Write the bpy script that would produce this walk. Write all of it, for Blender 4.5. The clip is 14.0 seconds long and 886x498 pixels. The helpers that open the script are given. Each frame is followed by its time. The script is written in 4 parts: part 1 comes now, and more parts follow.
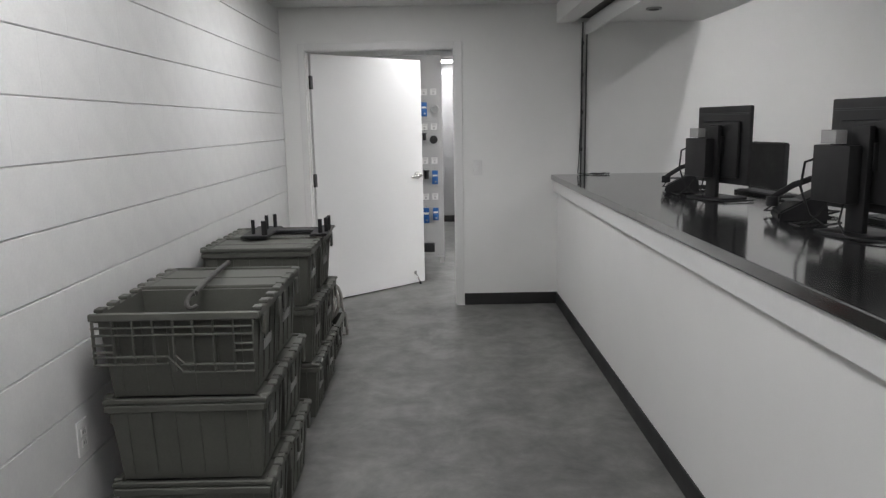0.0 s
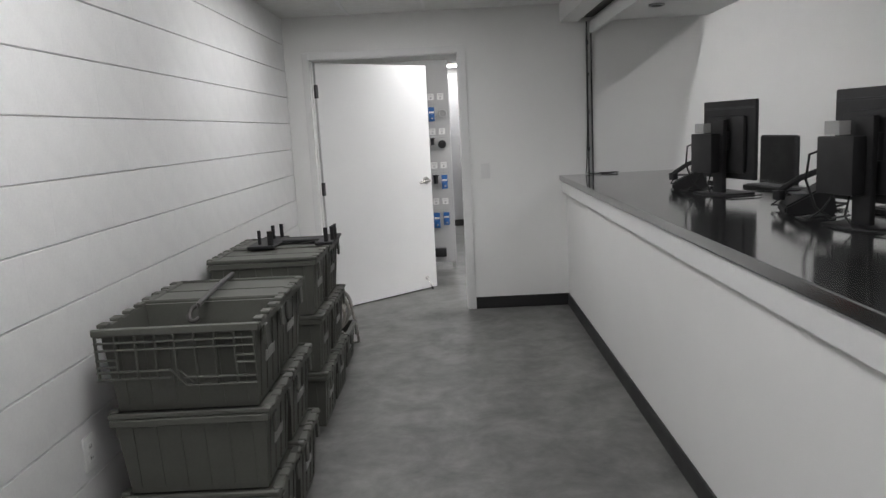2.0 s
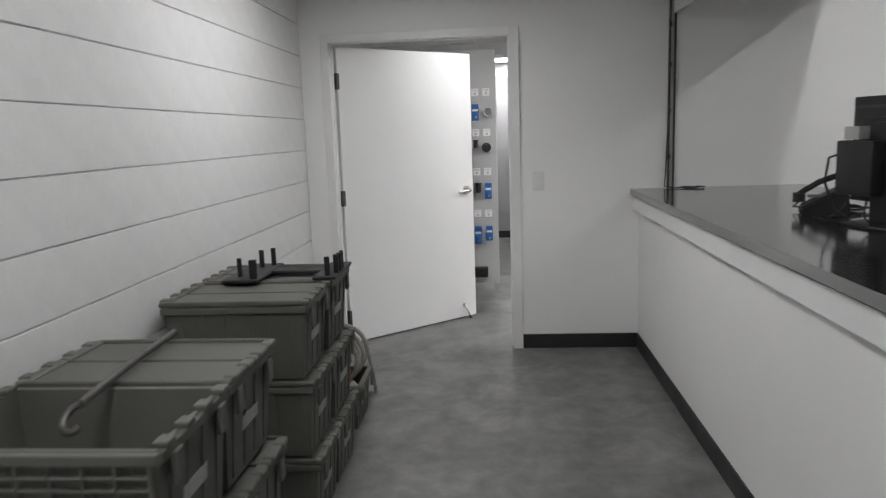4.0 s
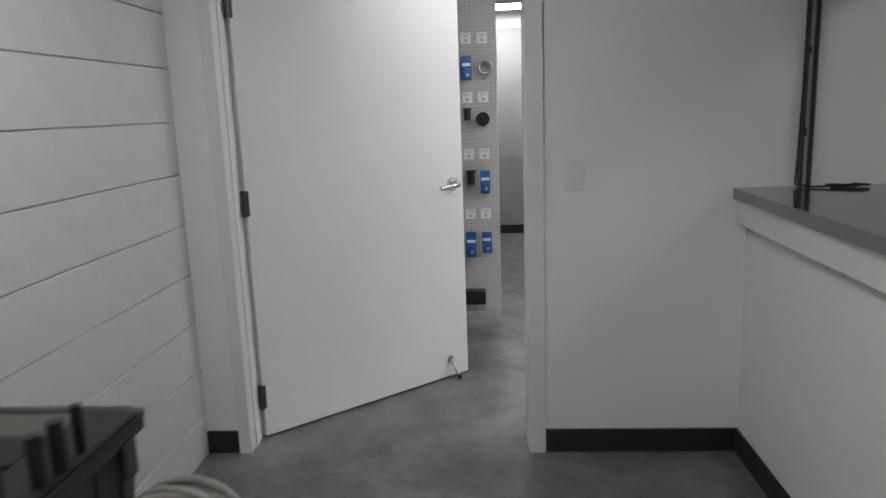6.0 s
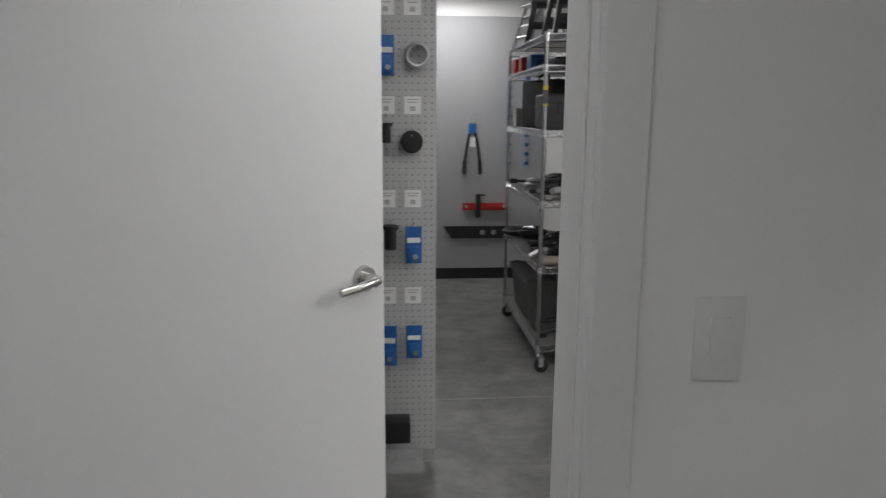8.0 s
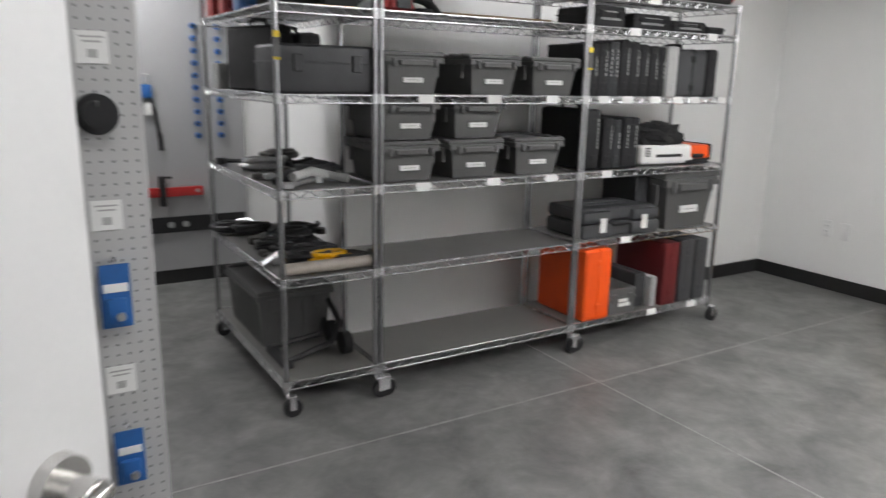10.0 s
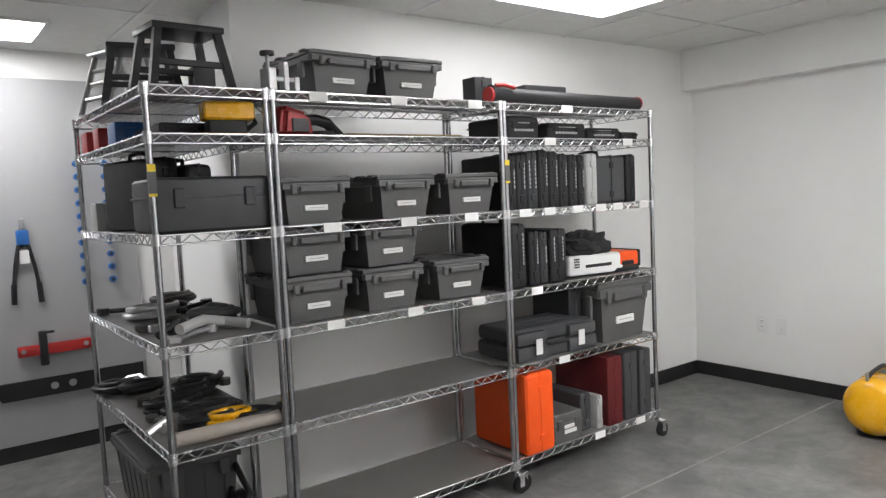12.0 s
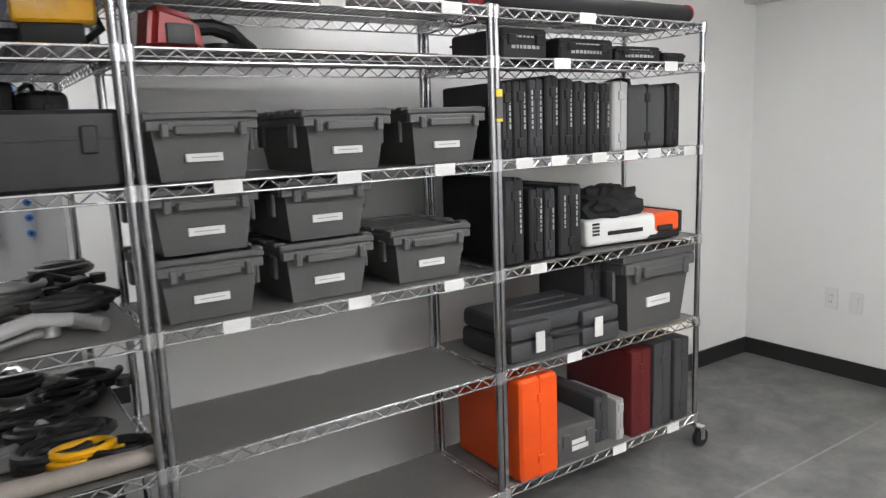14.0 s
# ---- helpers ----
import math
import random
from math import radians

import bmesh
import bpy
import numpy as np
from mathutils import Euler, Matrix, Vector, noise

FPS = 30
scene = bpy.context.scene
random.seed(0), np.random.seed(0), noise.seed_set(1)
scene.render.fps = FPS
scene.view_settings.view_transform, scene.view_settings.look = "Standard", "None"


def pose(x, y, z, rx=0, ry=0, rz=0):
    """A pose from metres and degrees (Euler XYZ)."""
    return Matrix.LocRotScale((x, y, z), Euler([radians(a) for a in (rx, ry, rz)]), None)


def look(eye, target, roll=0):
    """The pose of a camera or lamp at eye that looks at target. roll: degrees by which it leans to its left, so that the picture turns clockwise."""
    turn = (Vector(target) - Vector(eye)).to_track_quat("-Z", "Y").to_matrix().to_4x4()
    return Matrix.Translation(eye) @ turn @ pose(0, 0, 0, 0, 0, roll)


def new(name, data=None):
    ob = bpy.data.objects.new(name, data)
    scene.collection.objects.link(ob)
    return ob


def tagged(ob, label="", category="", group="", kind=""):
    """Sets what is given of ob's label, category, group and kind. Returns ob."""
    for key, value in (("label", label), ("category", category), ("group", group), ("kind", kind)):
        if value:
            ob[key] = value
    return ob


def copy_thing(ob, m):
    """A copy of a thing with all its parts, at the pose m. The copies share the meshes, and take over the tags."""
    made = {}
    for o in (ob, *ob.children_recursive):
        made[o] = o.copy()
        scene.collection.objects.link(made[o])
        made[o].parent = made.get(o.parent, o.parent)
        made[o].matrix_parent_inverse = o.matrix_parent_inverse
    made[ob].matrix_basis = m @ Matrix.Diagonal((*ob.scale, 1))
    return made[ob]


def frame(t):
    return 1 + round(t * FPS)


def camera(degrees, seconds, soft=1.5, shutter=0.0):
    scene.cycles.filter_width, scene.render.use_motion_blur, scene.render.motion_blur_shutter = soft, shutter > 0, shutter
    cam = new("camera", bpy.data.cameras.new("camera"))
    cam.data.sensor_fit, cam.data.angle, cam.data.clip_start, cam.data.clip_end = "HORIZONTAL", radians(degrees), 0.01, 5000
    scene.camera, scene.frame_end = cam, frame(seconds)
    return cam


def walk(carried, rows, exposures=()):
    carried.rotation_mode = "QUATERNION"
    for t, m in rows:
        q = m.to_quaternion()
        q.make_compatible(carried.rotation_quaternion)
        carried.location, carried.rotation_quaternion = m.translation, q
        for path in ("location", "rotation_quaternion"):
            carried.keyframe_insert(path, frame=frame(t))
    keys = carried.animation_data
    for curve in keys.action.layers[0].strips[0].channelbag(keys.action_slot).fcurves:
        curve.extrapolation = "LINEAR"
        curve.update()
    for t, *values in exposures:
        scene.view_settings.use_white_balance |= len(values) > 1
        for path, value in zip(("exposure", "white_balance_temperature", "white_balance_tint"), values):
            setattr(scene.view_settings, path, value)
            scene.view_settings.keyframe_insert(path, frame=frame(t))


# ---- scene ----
cam = camera(63.5, 14.0, 1.3, 0.5)
PATH = [
    (0, (-0.067, -0.093, 1.537), (-0.055, 1.877, 1.194), -1.0),
    (0.5, (-0.048, -0.083, 1.536), (-0.052, 1.89, 1.211), -0.9),
    (1, (-0.033, -0.083, 1.537), (-0.052, 1.895, 1.244), -0.9),
    (1.5, (-0.021, -0.077, 1.534), (-0.063, 1.901, 1.244), -1.1),
    (2, (-0.002, -0.078, 1.536), (-0.039, 1.895, 1.206), -3.0),
    (2.5, (0.011, -0.026, 1.519), (-0.127, 1.941, 1.184), -4.0),
    (3, (-0.007, 0.209, 1.501), (-0.173, 2.182, 1.221), -1.3),
    (3.2, (-0.015, 0.34, 1.521), (-0.151, 2.313, 1.227), -2.1),
    (5.5, (-0.024, 2.539, 1.474), (-0.214, 4.499, 1.129), -1.5),
    (6, (-0.059, 3.061, 1.453), (-0.196, 5.018, 1.067), -2.1),
    (6.5, (-0.07, 3.563, 1.492), (-0.148, 5.532, 1.148), 1.4),
    (7, (-0.013, 4.108, 1.489), (-0.356, 6.035, 1.081), -3.3),
    (7.5, (-0.107, 4.616, 1.489), (-0.225, 6.575, 1.103), -1.3),
    (9.8, (-0.279, 5.908, 1.498), (0.619, 7.646, 1.083), 0.6),
    (10, (-0.267, 6.067, 1.462), (0.742, 7.731, 1.001), 1.2),
    (10.5, (-0.261, 6.204, 1.462), (1.016, 7.685, 1.046), 1.2),
    (11, (-0.183, 6.287, 1.47), (1.07, 7.83, 1.247), 0.9),
    (11.5, (-0.104, 6.303, 1.513), (1.162, 7.842, 1.345), 0.7),
    (12, (-0.031, 6.354, 1.489), (1.172, 7.944, 1.335), -2.7),
    (12.5, (0.04, 6.462, 1.531), (1.295, 7.991, 1.234), -1.0),
    (13, (0.216, 6.592, 1.469), (1.599, 7.988, 1.097), -0.4),
    (13.5, (0.521, 6.75, 1.492), (1.649, 8.371, 1.174), -2.4),
    (14, (0.732, 6.944, 1.512), (1.833, 8.579, 1.178), -2.2),
]
EXPOSURES = [(0.0, 0.0), (3.2, 0.0), (5.5, -0.3), (6.5, -0.55), (7.7, -0.8), (9.8, -0.22), (10.3, -0.12), (11.0, 0.04), (12.0, -0.05), (14.0, 0.05)]
walk(cam, [(t, look(eye, target, roll)) for t, eye, target, roll in PATH], EXPOSURES)

# ---- world and light ----
world = bpy.data.worlds.new("world")
scene.world = world
world.use_nodes = True
world.node_tree.nodes["Background"].inputs[0].default_value = (0.02, 0.02, 0.02, 1)
PANEL_CORRIDOR, PANEL_STORE, PANEL_OFFICE = 10.0, 26.0, 44.0


# ---- materials ----
def mat(name, a, b=None, rough=0.6, metal=0.0, scale=6.0, fine=120.0, bump=0.1, dist=0.002, coat=0.0, rvar=0.1, stretch=(1, 1, 1), spec=0.5):
    """Two-scale procedural surface between the colours a and b."""
    b = b or tuple(c * 0.86 for c in a)
    m = bpy.data.materials.new(name)
    m.use_nodes = True
    nt = m.node_tree
    p = nt.nodes["Principled BSDF"]
    tc = nt.nodes.new("ShaderNodeTexCoord")
    mp = nt.nodes.new("ShaderNodeMapping")
    mp.inputs["Scale"].default_value = stretch
    nt.links.new(tc.outputs["Object"], mp.inputs["Vector"])
    n1 = nt.nodes.new("ShaderNodeTexNoise")
    n1.inputs["Scale"].default_value, n1.inputs["Detail"].default_value, n1.inputs["Roughness"].default_value = scale, 6, 0.6
    n2 = nt.nodes.new("ShaderNodeTexNoise")
    n2.inputs["Scale"].default_value, n2.inputs["Detail"].default_value = fine, 3
    for n in (n1, n2):
        nt.links.new(mp.outputs["Vector"], n.inputs["Vector"])
    mx = nt.nodes.new("ShaderNodeMath")
    mx.operation = "MULTIPLY_ADD"
    mx.inputs[1].default_value, mx.inputs[2].default_value = 0.35, 0.0
    nt.links.new(n2.outputs["Fac"], mx.inputs[0])
    ad = nt.nodes.new("ShaderNodeMath")
    ad.operation = "MULTIPLY_ADD"
    ad.inputs[1].default_value = 0.65
    nt.links.new(n1.outputs["Fac"], ad.inputs[0])
    nt.links.new(mx.outputs[0], ad.inputs[2])
    ra = nt.nodes.new("ShaderNodeValToRGB")
    ra.color_ramp.elements[0].position, ra.color_ramp.elements[1].position = 0.32, 0.68
    ra.color_ramp.elements[0].color, ra.color_ramp.elements[1].color = (*b, 1), (*a, 1)
    nt.links.new(ad.outputs[0], ra.inputs["Fac"])
    nt.links.new(ra.outputs["Color"], p.inputs["Base Color"])
    rr = nt.nodes.new("ShaderNodeMapRange")
    rr.inputs["To Min"].default_value, rr.inputs["To Max"].default_value = max(rough - rvar, 0.03), min(rough + rvar, 1)
    nt.links.new(n1.outputs["Fac"], rr.inputs["Value"])
    nt.links.new(rr.outputs["Result"], p.inputs["Roughness"])
    p.inputs["Metallic"].default_value = metal
    p.inputs["Coat Weight"].default_value = coat
    p.inputs["Specular IOR Level"].default_value = spec
    if bump:
        bu = nt.nodes.new("ShaderNodeBump")
        bu.inputs["Strength"].default_value, bu.inputs["Distance"].default_value = bump, dist
        nt.links.new(ad.outputs[0], bu.inputs["Height"])
        nt.links.new(bu.outputs["Normal"], p.inputs["Normal"])
    return m


def glow(name, colour, strength):
    m = bpy.data.materials.new(name)
    m.use_nodes = True
    p = m.node_tree.nodes["Principled BSDF"]
    p.inputs["Base Color"].default_value = (0.8, 0.8, 0.8, 1)
    p.inputs["Emission Color"].default_value = (*colour, 1)
    p.inputs["Emission Strength"].default_value = strength
    return m


M_PAINT = mat("white_wall_paint", (0.79, 0.79, 0.775), (0.74, 0.74, 0.725), 0.55, scale=1.6, fine=260, bump=0.12, dist=0.0015)
M_BLOCK = mat("painted_block", (0.74, 0.74, 0.73), (0.66, 0.66, 0.655), 0.5, scale=9, fine=90, bump=0.35, dist=0.003)
M_CEIL = mat("ceiling_tile", (0.7, 0.7, 0.69), (0.62, 0.62, 0.588), 0.9, scale=14, fine=220, bump=0.3)
M_GRID = mat("ceiling_grid_paint", (0.72, 0.72, 0.71), None, 0.5)
M_TRIM = mat("white_trim_enamel", (0.74, 0.74, 0.73), (0.69, 0.69, 0.68), 0.38, scale=3, fine=80, bump=0.05)
M_DOOR = mat("white_door_paint", (0.73, 0.73, 0.72), (0.69, 0.69, 0.685), 0.42, scale=2, fine=120, bump=0.06)
M_BASE = mat("black_rubber_base", (0.012, 0.012, 0.012), (0.02, 0.02, 0.02), 0.45, scale=5)
M_STEEL = mat("brushed_steel", (0.3, 0.3, 0.3), (0.25, 0.25, 0.25), 0.13, 0.92, scale=1.5, fine=9, bump=0, stretch=(6, 0.4, 1), rvar=0.04)
M_POST = mat("polished_chrome_post", (0.5, 0.5, 0.51), (0.36, 0.36, 0.37), 0.16, 1.0, scale=30, bump=0)
M_STICKER = mat("yellow_sticker", (0.8, 0.58, 0.03), None, 0.5, bump=0)
M_CHROME = mat("chrome_wire", (0.82, 0.82, 0.83), (0.65, 0.65, 0.66), 0.25, 0.95, scale=20, bump=0)
M_NICKEL = mat("satin_nickel", (0.6, 0.59, 0.57), None, 0.25, 0.95, scale=12, bump=0)
M_HINGE = mat("dark_hinge_metal", (0.09, 0.09, 0.09), None, 0.4, 0.8, bump=0)
M_LINER = mat("grey_shelf_liner", (0.17, 0.166, 0.155), (0.125, 0.122, 0.115), 0.34, scale=5, bump=0.03)
M_TOTE = mat("olive_grey_plastic", (0.105, 0.107, 0.093), (0.075, 0.077, 0.066), 0.5, scale=7, fine=150, bump=0.12)
M_BIN = mat("grey_bin_plastic", (0.105, 0.105, 0.103), (0.08, 0.08, 0.078), 0.48, scale=8, fine=150, bump=0.1)
M_BLACK = mat("black_plastic", (0.013, 0.013, 0.014), (0.02, 0.02, 0.021), 0.5, scale=10, fine=200, bump=0.1, spec=0.35)
M_CASE = mat("charcoal_plastic", (0.022, 0.023, 0.025), (0.032, 0.033, 0.036), 0.52, scale=9, fine=200, bump=0.12)
M_DGREY = mat("dark_grey_plastic", (0.06, 0.062, 0.065), (0.045, 0.046, 0.048), 0.5, scale=9, bump=0.1)
M_LGREY = mat("light_grey_plastic", (0.42, 0.42, 0.41), None, 0.5, bump=0.05)
M_ORANGE = mat("orange_plastic", (0.9, 0.1, 0.008), (0.78, 0.08, 0.007), 0.42, scale=6, bump=0.06)
M_RED = mat("dark_red_plastic", (0.13, 0.012, 0.014), (0.09, 0.009, 0.011), 0.48, bump=0.08)
M_BRED = mat("bright_red_plastic", (0.45, 0.02, 0.02), (0.33, 0.016, 0.016), 0.4)
M_BLUE = mat("blue_plastic", (0.022, 0.125, 0.38), (0.018, 0.1, 0.3), 0.4)
M_NAVY = mat("blue_hose_rubber", (0.02, 0.05, 0.14), None, 0.5)
M_YELLOW = mat("yellow_paint", (0.82, 0.43, 0.008), (0.74, 0.37, 0.008), 0.28, scale=5, bump=0.03, coat=0.3)
M_PAPER = mat("white_paper", (0.78, 0.78, 0.76), (0.72, 0.72, 0.7), 0.7, bump=0.02)
M_INK = mat("grey_ink", (0.12, 0.12, 0.12), None, 0.8, bump=0)
M_PEG = mat("grey_pegboard_paint", (0.46, 0.46, 0.455), (0.42, 0.42, 0.415), 0.5, scale=3, fine=150, bump=0.06)
# flat dark grey for the shade inside the peg holes
M_HOLE_SHADE = mat("hole_shadow_board", (0.13, 0.13, 0.13), None, 0.9, bump=0)
M_GREYWALL = mat("grey_wall_paint", (0.36, 0.36, 0.36), (0.32, 0.32, 0.32), 0.55, scale=2, fine=240, bump=0.1)
M_SCREEN = mat("dark_glass_screen", (0.01, 0.01, 0.012), None, 0.12, bump=0)
M_FABRIC = mat("black_mesh_fabric", (0.012, 0.012, 0.013), (0.02, 0.02, 0.02), 0.85, fine=400, bump=0.4)
M_HOSE = mat("clear_grey_hose", (0.35, 0.33, 0.3), (0.26, 0.25, 0.23), 0.3, scale=20)
M_ALU = mat("dull_aluminium", (0.5, 0.5, 0.5), (0.36, 0.36, 0.36), 0.38, 0.8, scale=18, bump=0.05)
M_IRON = mat("dark_cast_metal", (0.06, 0.058, 0.055), (0.1, 0.095, 0.09), 0.5, 0.5, scale=25, bump=0.2)
M_CARD = mat("tan_cardboard", (0.3, 0.2, 0.09), (0.24, 0.16, 0.07), 0.8)
M_PIPE = mat("grey_tan_tube", (0.33, 0.29, 0.25), (0.26, 0.23, 0.2), 0.5, scale=15)
M_JOINT = mat("pale_joint_filler", (0.34, 0.336, 0.322), (0.19, 0.188, 0.183), 0.8, scale=6, fine=40)


def concrete():
    m = mat("polished_concrete", (0.205, 0.204, 0.198), (0.125, 0.125, 0.121), 0.45, scale=1.3, fine=14, bump=0.06, dist=0.001, rvar=0.14)
    nt = m.node_tree
    p = nt.nodes["Principled BSDF"]
    ramp = [n for n in nt.nodes if n.bl_idname == "ShaderNodeValToRGB"][0]
    tc = [n for n in nt.nodes if n.bl_idname == "ShaderNodeTexCoord"][0]
    n = nt.nodes.new("ShaderNodeTexNoise")
    n.inputs["Roughness"].default_value = 0.68
    n.inputs["Scale"].default_value, n.inputs["Detail"].default_value, n.inputs["Distortion"].default_value = 3.4, 14, 0.35
    nt.links.new(tc.outputs["Object"], n.inputs["Vector"])
    r = nt.nodes.new("ShaderNodeValToRGB")
    r.color_ramp.elements[0].position, r.color_ramp.elements[1].position = 0.3, 0.72
    r.color_ramp.elements[0].color, r.color_ramp.elements[1].color = (0.44, 0.44, 0.44, 1), (1.3, 1.3, 1.28, 1)
    nt.links.new(n.outputs["Fac"], r.inputs["Fac"])
    mul = nt.nodes.new("ShaderNodeMix")
    mul.data_type, mul.blend_type = "RGBA", "MULTIPLY"
    mul.inputs["Factor"].default_value = 1.0
    nt.links.new(ramp.outputs["Color"], mul.inputs["A"])
    nt.links.new(r.outputs["Color"], mul.inputs["B"])
    nt.links.new(mul.outputs["Result"], p.inputs["Base Color"])
    return m


M_FLOOR = concrete()


# ---- mesh helpers ----
def box(bm, x0, y0, z0, x1, y1, z1, bevel=0.0, seg=2):
    r = bmesh.ops.create_cube(bm, size=1.0)
    vs = r["verts"]
    for v in vs:
        v.co = Vector(((x0 + x1) / 2 + v.co.x * (x1 - x0), (y0 + y1) / 2 + v.co.y * (y1 - y0), (z0 + z1) / 2 + v.co.z * (z1 - z0)))
    if bevel:
        es = list({e for v in vs for e in v.link_edges})
        bmesh.ops.bevel(bm, geom=es, offset=bevel, segments=seg, affect="EDGES", profile=0.6)
    return vs


def taper(bm, x0, y0, x1, y1, z0, z1, inset, bevel=0.0):
    """A box whose foot is smaller by inset on every side."""
    vs = box(bm, x0, y0, z0, x1, y1, z1)
    cx, cy = (x0 + x1) / 2, (y0 + y1) / 2
    for v in vs:
        if v.co.z < (z0 + z1) / 2:
            v.co.x += inset if v.co.x < cx else -inset
            v.co.y += inset if v.co.y < cy else -inset
    if bevel:
        bmesh.ops.bevel(bm, geom=list({e for v in vs for e in v.link_edges}), offset=bevel, segments=2, affect="EDGES")


def bar(bm, p, q, r, n=6, r2=None):
    """A round bar from p to q."""
    p, q = Vector(p), Vector(q)
    d = q - p
    m = Matrix.Translation((p + q) / 2) @ d.to_track_quat("Z", "Y").to_matrix().to_4x4()
    bmesh.ops.create_cone(bm, cap_ends=True, segments=n, radius1=r, radius2=r if r2 is None else r2, depth=d.length, matrix=m)


def tube(bm, pts, r, n=8):
    """A bent tube through the points."""
    pts = [Vector(p) for p in pts]
    rings = []
    side = None
    for i, p in enumerate(pts):
        t = (pts[min(i + 1, len(pts) - 1)] - pts[max(i - 1, 0)]).normalized()
        if side is None:
            side = t.orthogonal().normalized()
        side = (side - t * side.dot(t)).normalized()
        up = t.cross(side)
        rings.append([bm.verts.new(p + r * (math.cos(a) * side + math.sin(a) * up)) for a in [2 * math.pi * k / n for k in range(n)]])
    for a, b in zip(rings, rings[1:]):
        for k in range(n):
            bm.faces.new((a[k], a[(k + 1) % n], b[(k + 1) % n], b[k]))
    bm.faces.new(rings[0][::-1])
    bm.faces.new(rings[-1])


def coil(cx, cy, cz, rx, ry, turns, lift, wob, axis="z", seed=0, step=22):
    rnd = random.Random(seed)
    out = []
    for i in range(int(turns * step) + 1):
        a = 2 * math.pi * i / step
        k = 1 + wob * math.sin(a * 0.37 + seed) + rnd.uniform(-0.01, 0.01)
        u, v, w = rx * k * math.cos(a), ry * k * math.sin(a), lift * i / step + 0.01 * wob * math.sin(2.3 * a)
        out.append((cx + u, cy + v, cz + w) if axis == "z" else ((cx + w, cy + u, cz + v) if axis == "x" else (cx + u, cy + w, cz + v)))
    return out


def finish(bm, name, material, smooth=False):
    bmesh.ops.recalc_face_normals(bm, faces=bm.faces[:])
    me = bpy.data.meshes.new(name)
    bm.to_mesh(me)
    bm.free()
    me.materials.append(material)
    if smooth:
        me.shade_smooth()
        me.set_sharp_from_angle(angle=radians(35))
    return me


def part(name, bm, material, parent=None, label="", smooth=True):
    ob = new(name, finish(bm, name, material, smooth))
    ob.parent = parent
    if label:
        tagged(ob, label)
    return ob


def thing(name, label, category, at=(0, 0, 0), turn=0, group=""):
    ob = new(name)
    ob.empty_display_size = 0.05
    ob.matrix_basis = pose(*at, 0, 0, turn)
    return tagged(ob, label, category, group)


def structure(name, boxes, material, label, bevel=0.0):
    bm = bmesh.new()
    for b in boxes:
        box(bm, *b, bevel=bevel)
    return tagged(part(name, bm, material, None, "", False), label, name.split("_")[0], "", "structure")


# ---- structure ----
CZ, SZ, OZ = 2.48, 2.46, 2.9
structure("floor", [(-2.8, -2.4, -0.15, 5.2, 11.6, 0)], M_FLOOR, "mottled grey polished concrete floor")
bm = bmesh.new()
box(bm, -1.345, 8.512, 0, 4.83, 8.523, 0.0012)
box(bm, 2.146, 6.2, 0, 2.156, 9.56, 0.0015)
tagged(part("trim_floor_joint", bm, M_JOINT, None, "", False), "pale filled control joints crossing the concrete floor", "floor joint", "", "structure")
LEFT = structure("wall_left", [(-1.55, -2.4, 0, -1.347, 5.92, CZ + 0.1)], M_BLOCK, "white painted concrete block wall with visible courses")
structure("wall_end", [
    (-1.55, 5.92, 0, -1.14, 6.09, OZ), (-1.14, 5.92, 2.165, 0.096, 6.09, OZ), (0.096, 5.92, 0, 5.2, 6.09, OZ)], M_PAINT, "smooth white painted partition wall with a doorway")
structure("wall_behind", [(-1.55, -2.4, 0, 5.2, -2.2, OZ)], M_PAINT, "plain white painted wall")
structure("wall_office", [(5.0, -2.2, 0, 5.2, 5.92, OZ)], M_PAINT, "plain white painted office wall")
structure("wall_store_east", [(4.85, 6.09, 0, 5.05, 9.78, SZ + 0.1)], M_PAINT, "white painted storage room wall")
wb = structure("wall_store_back", [(1.25, 9.58, 0, 4.85, 11.5, SZ + 0.1)], M_PAINT, "white painted storage wall with a projecting corner")
for v in wb.data.vertices:
    if v.co.x < 2 and v.co.y > 10:
        v.co.x = 1.45
structure("wall_store_far", [(-2.8, 11.3, 0, 1.425, 11.5, SZ + 0.1)], M_PAINT, "white painted wall above grey tool boards")
structure("wall_store_west", [(-2.8, 6.09, 0, -2.6, 11.3, SZ + 0.1)], M_PAINT, "plain white painted wall")
structure("soffit_store", [(4.72, 6.09, 2.17, 4.85, 9.58, SZ)], M_PAINT, "white boxed bulkhead along the top of the wall")
structure("soffit_counter", [(0.92, -2.2, 2.33, 1.06, 5.92, OZ), (1.19, -2.2, 2.33, 2.1, 5.92, OZ), (1.06, -2.2, 2.5, 1.19, 5.92, OZ)], M_PAINT, "white boxed bulkhead over the service counter")


def ceiling(name, x0, y0, x1, y1, z, label, ox=0.0, oy=0.0, holes=()):
    ob = structure(name, [(x0, y0, z, x1, y1, z + 0.08)], M_CEIL, label)
    bm = bmesh.new()
    x = x0 + ox
    while x < x1:
        box(bm, x - 0.012, y0, z - 0.005, x + 0.012, y1, z + 0.003)
        x += 0.61
    y = y0 + oy
    while y < y1:
        box(bm, x0, y - 0.012, z - 0.006, x1, y + 0.012, z + 0.003)
        y += 1.22
    part("grid", bm, M_GRID, ob, "white ceiling grid bars", False)


ceiling("ceiling_corridor", -1.347, -2.2, 0.92, 5.92, CZ, "white suspended tile ceiling", 0.57, 1.03)
ceiling("ceiling_store", -2.6, 6.09, 4.85, 11.3, SZ, "white suspended tile ceiling of the storage room", 0.57, 0.4)
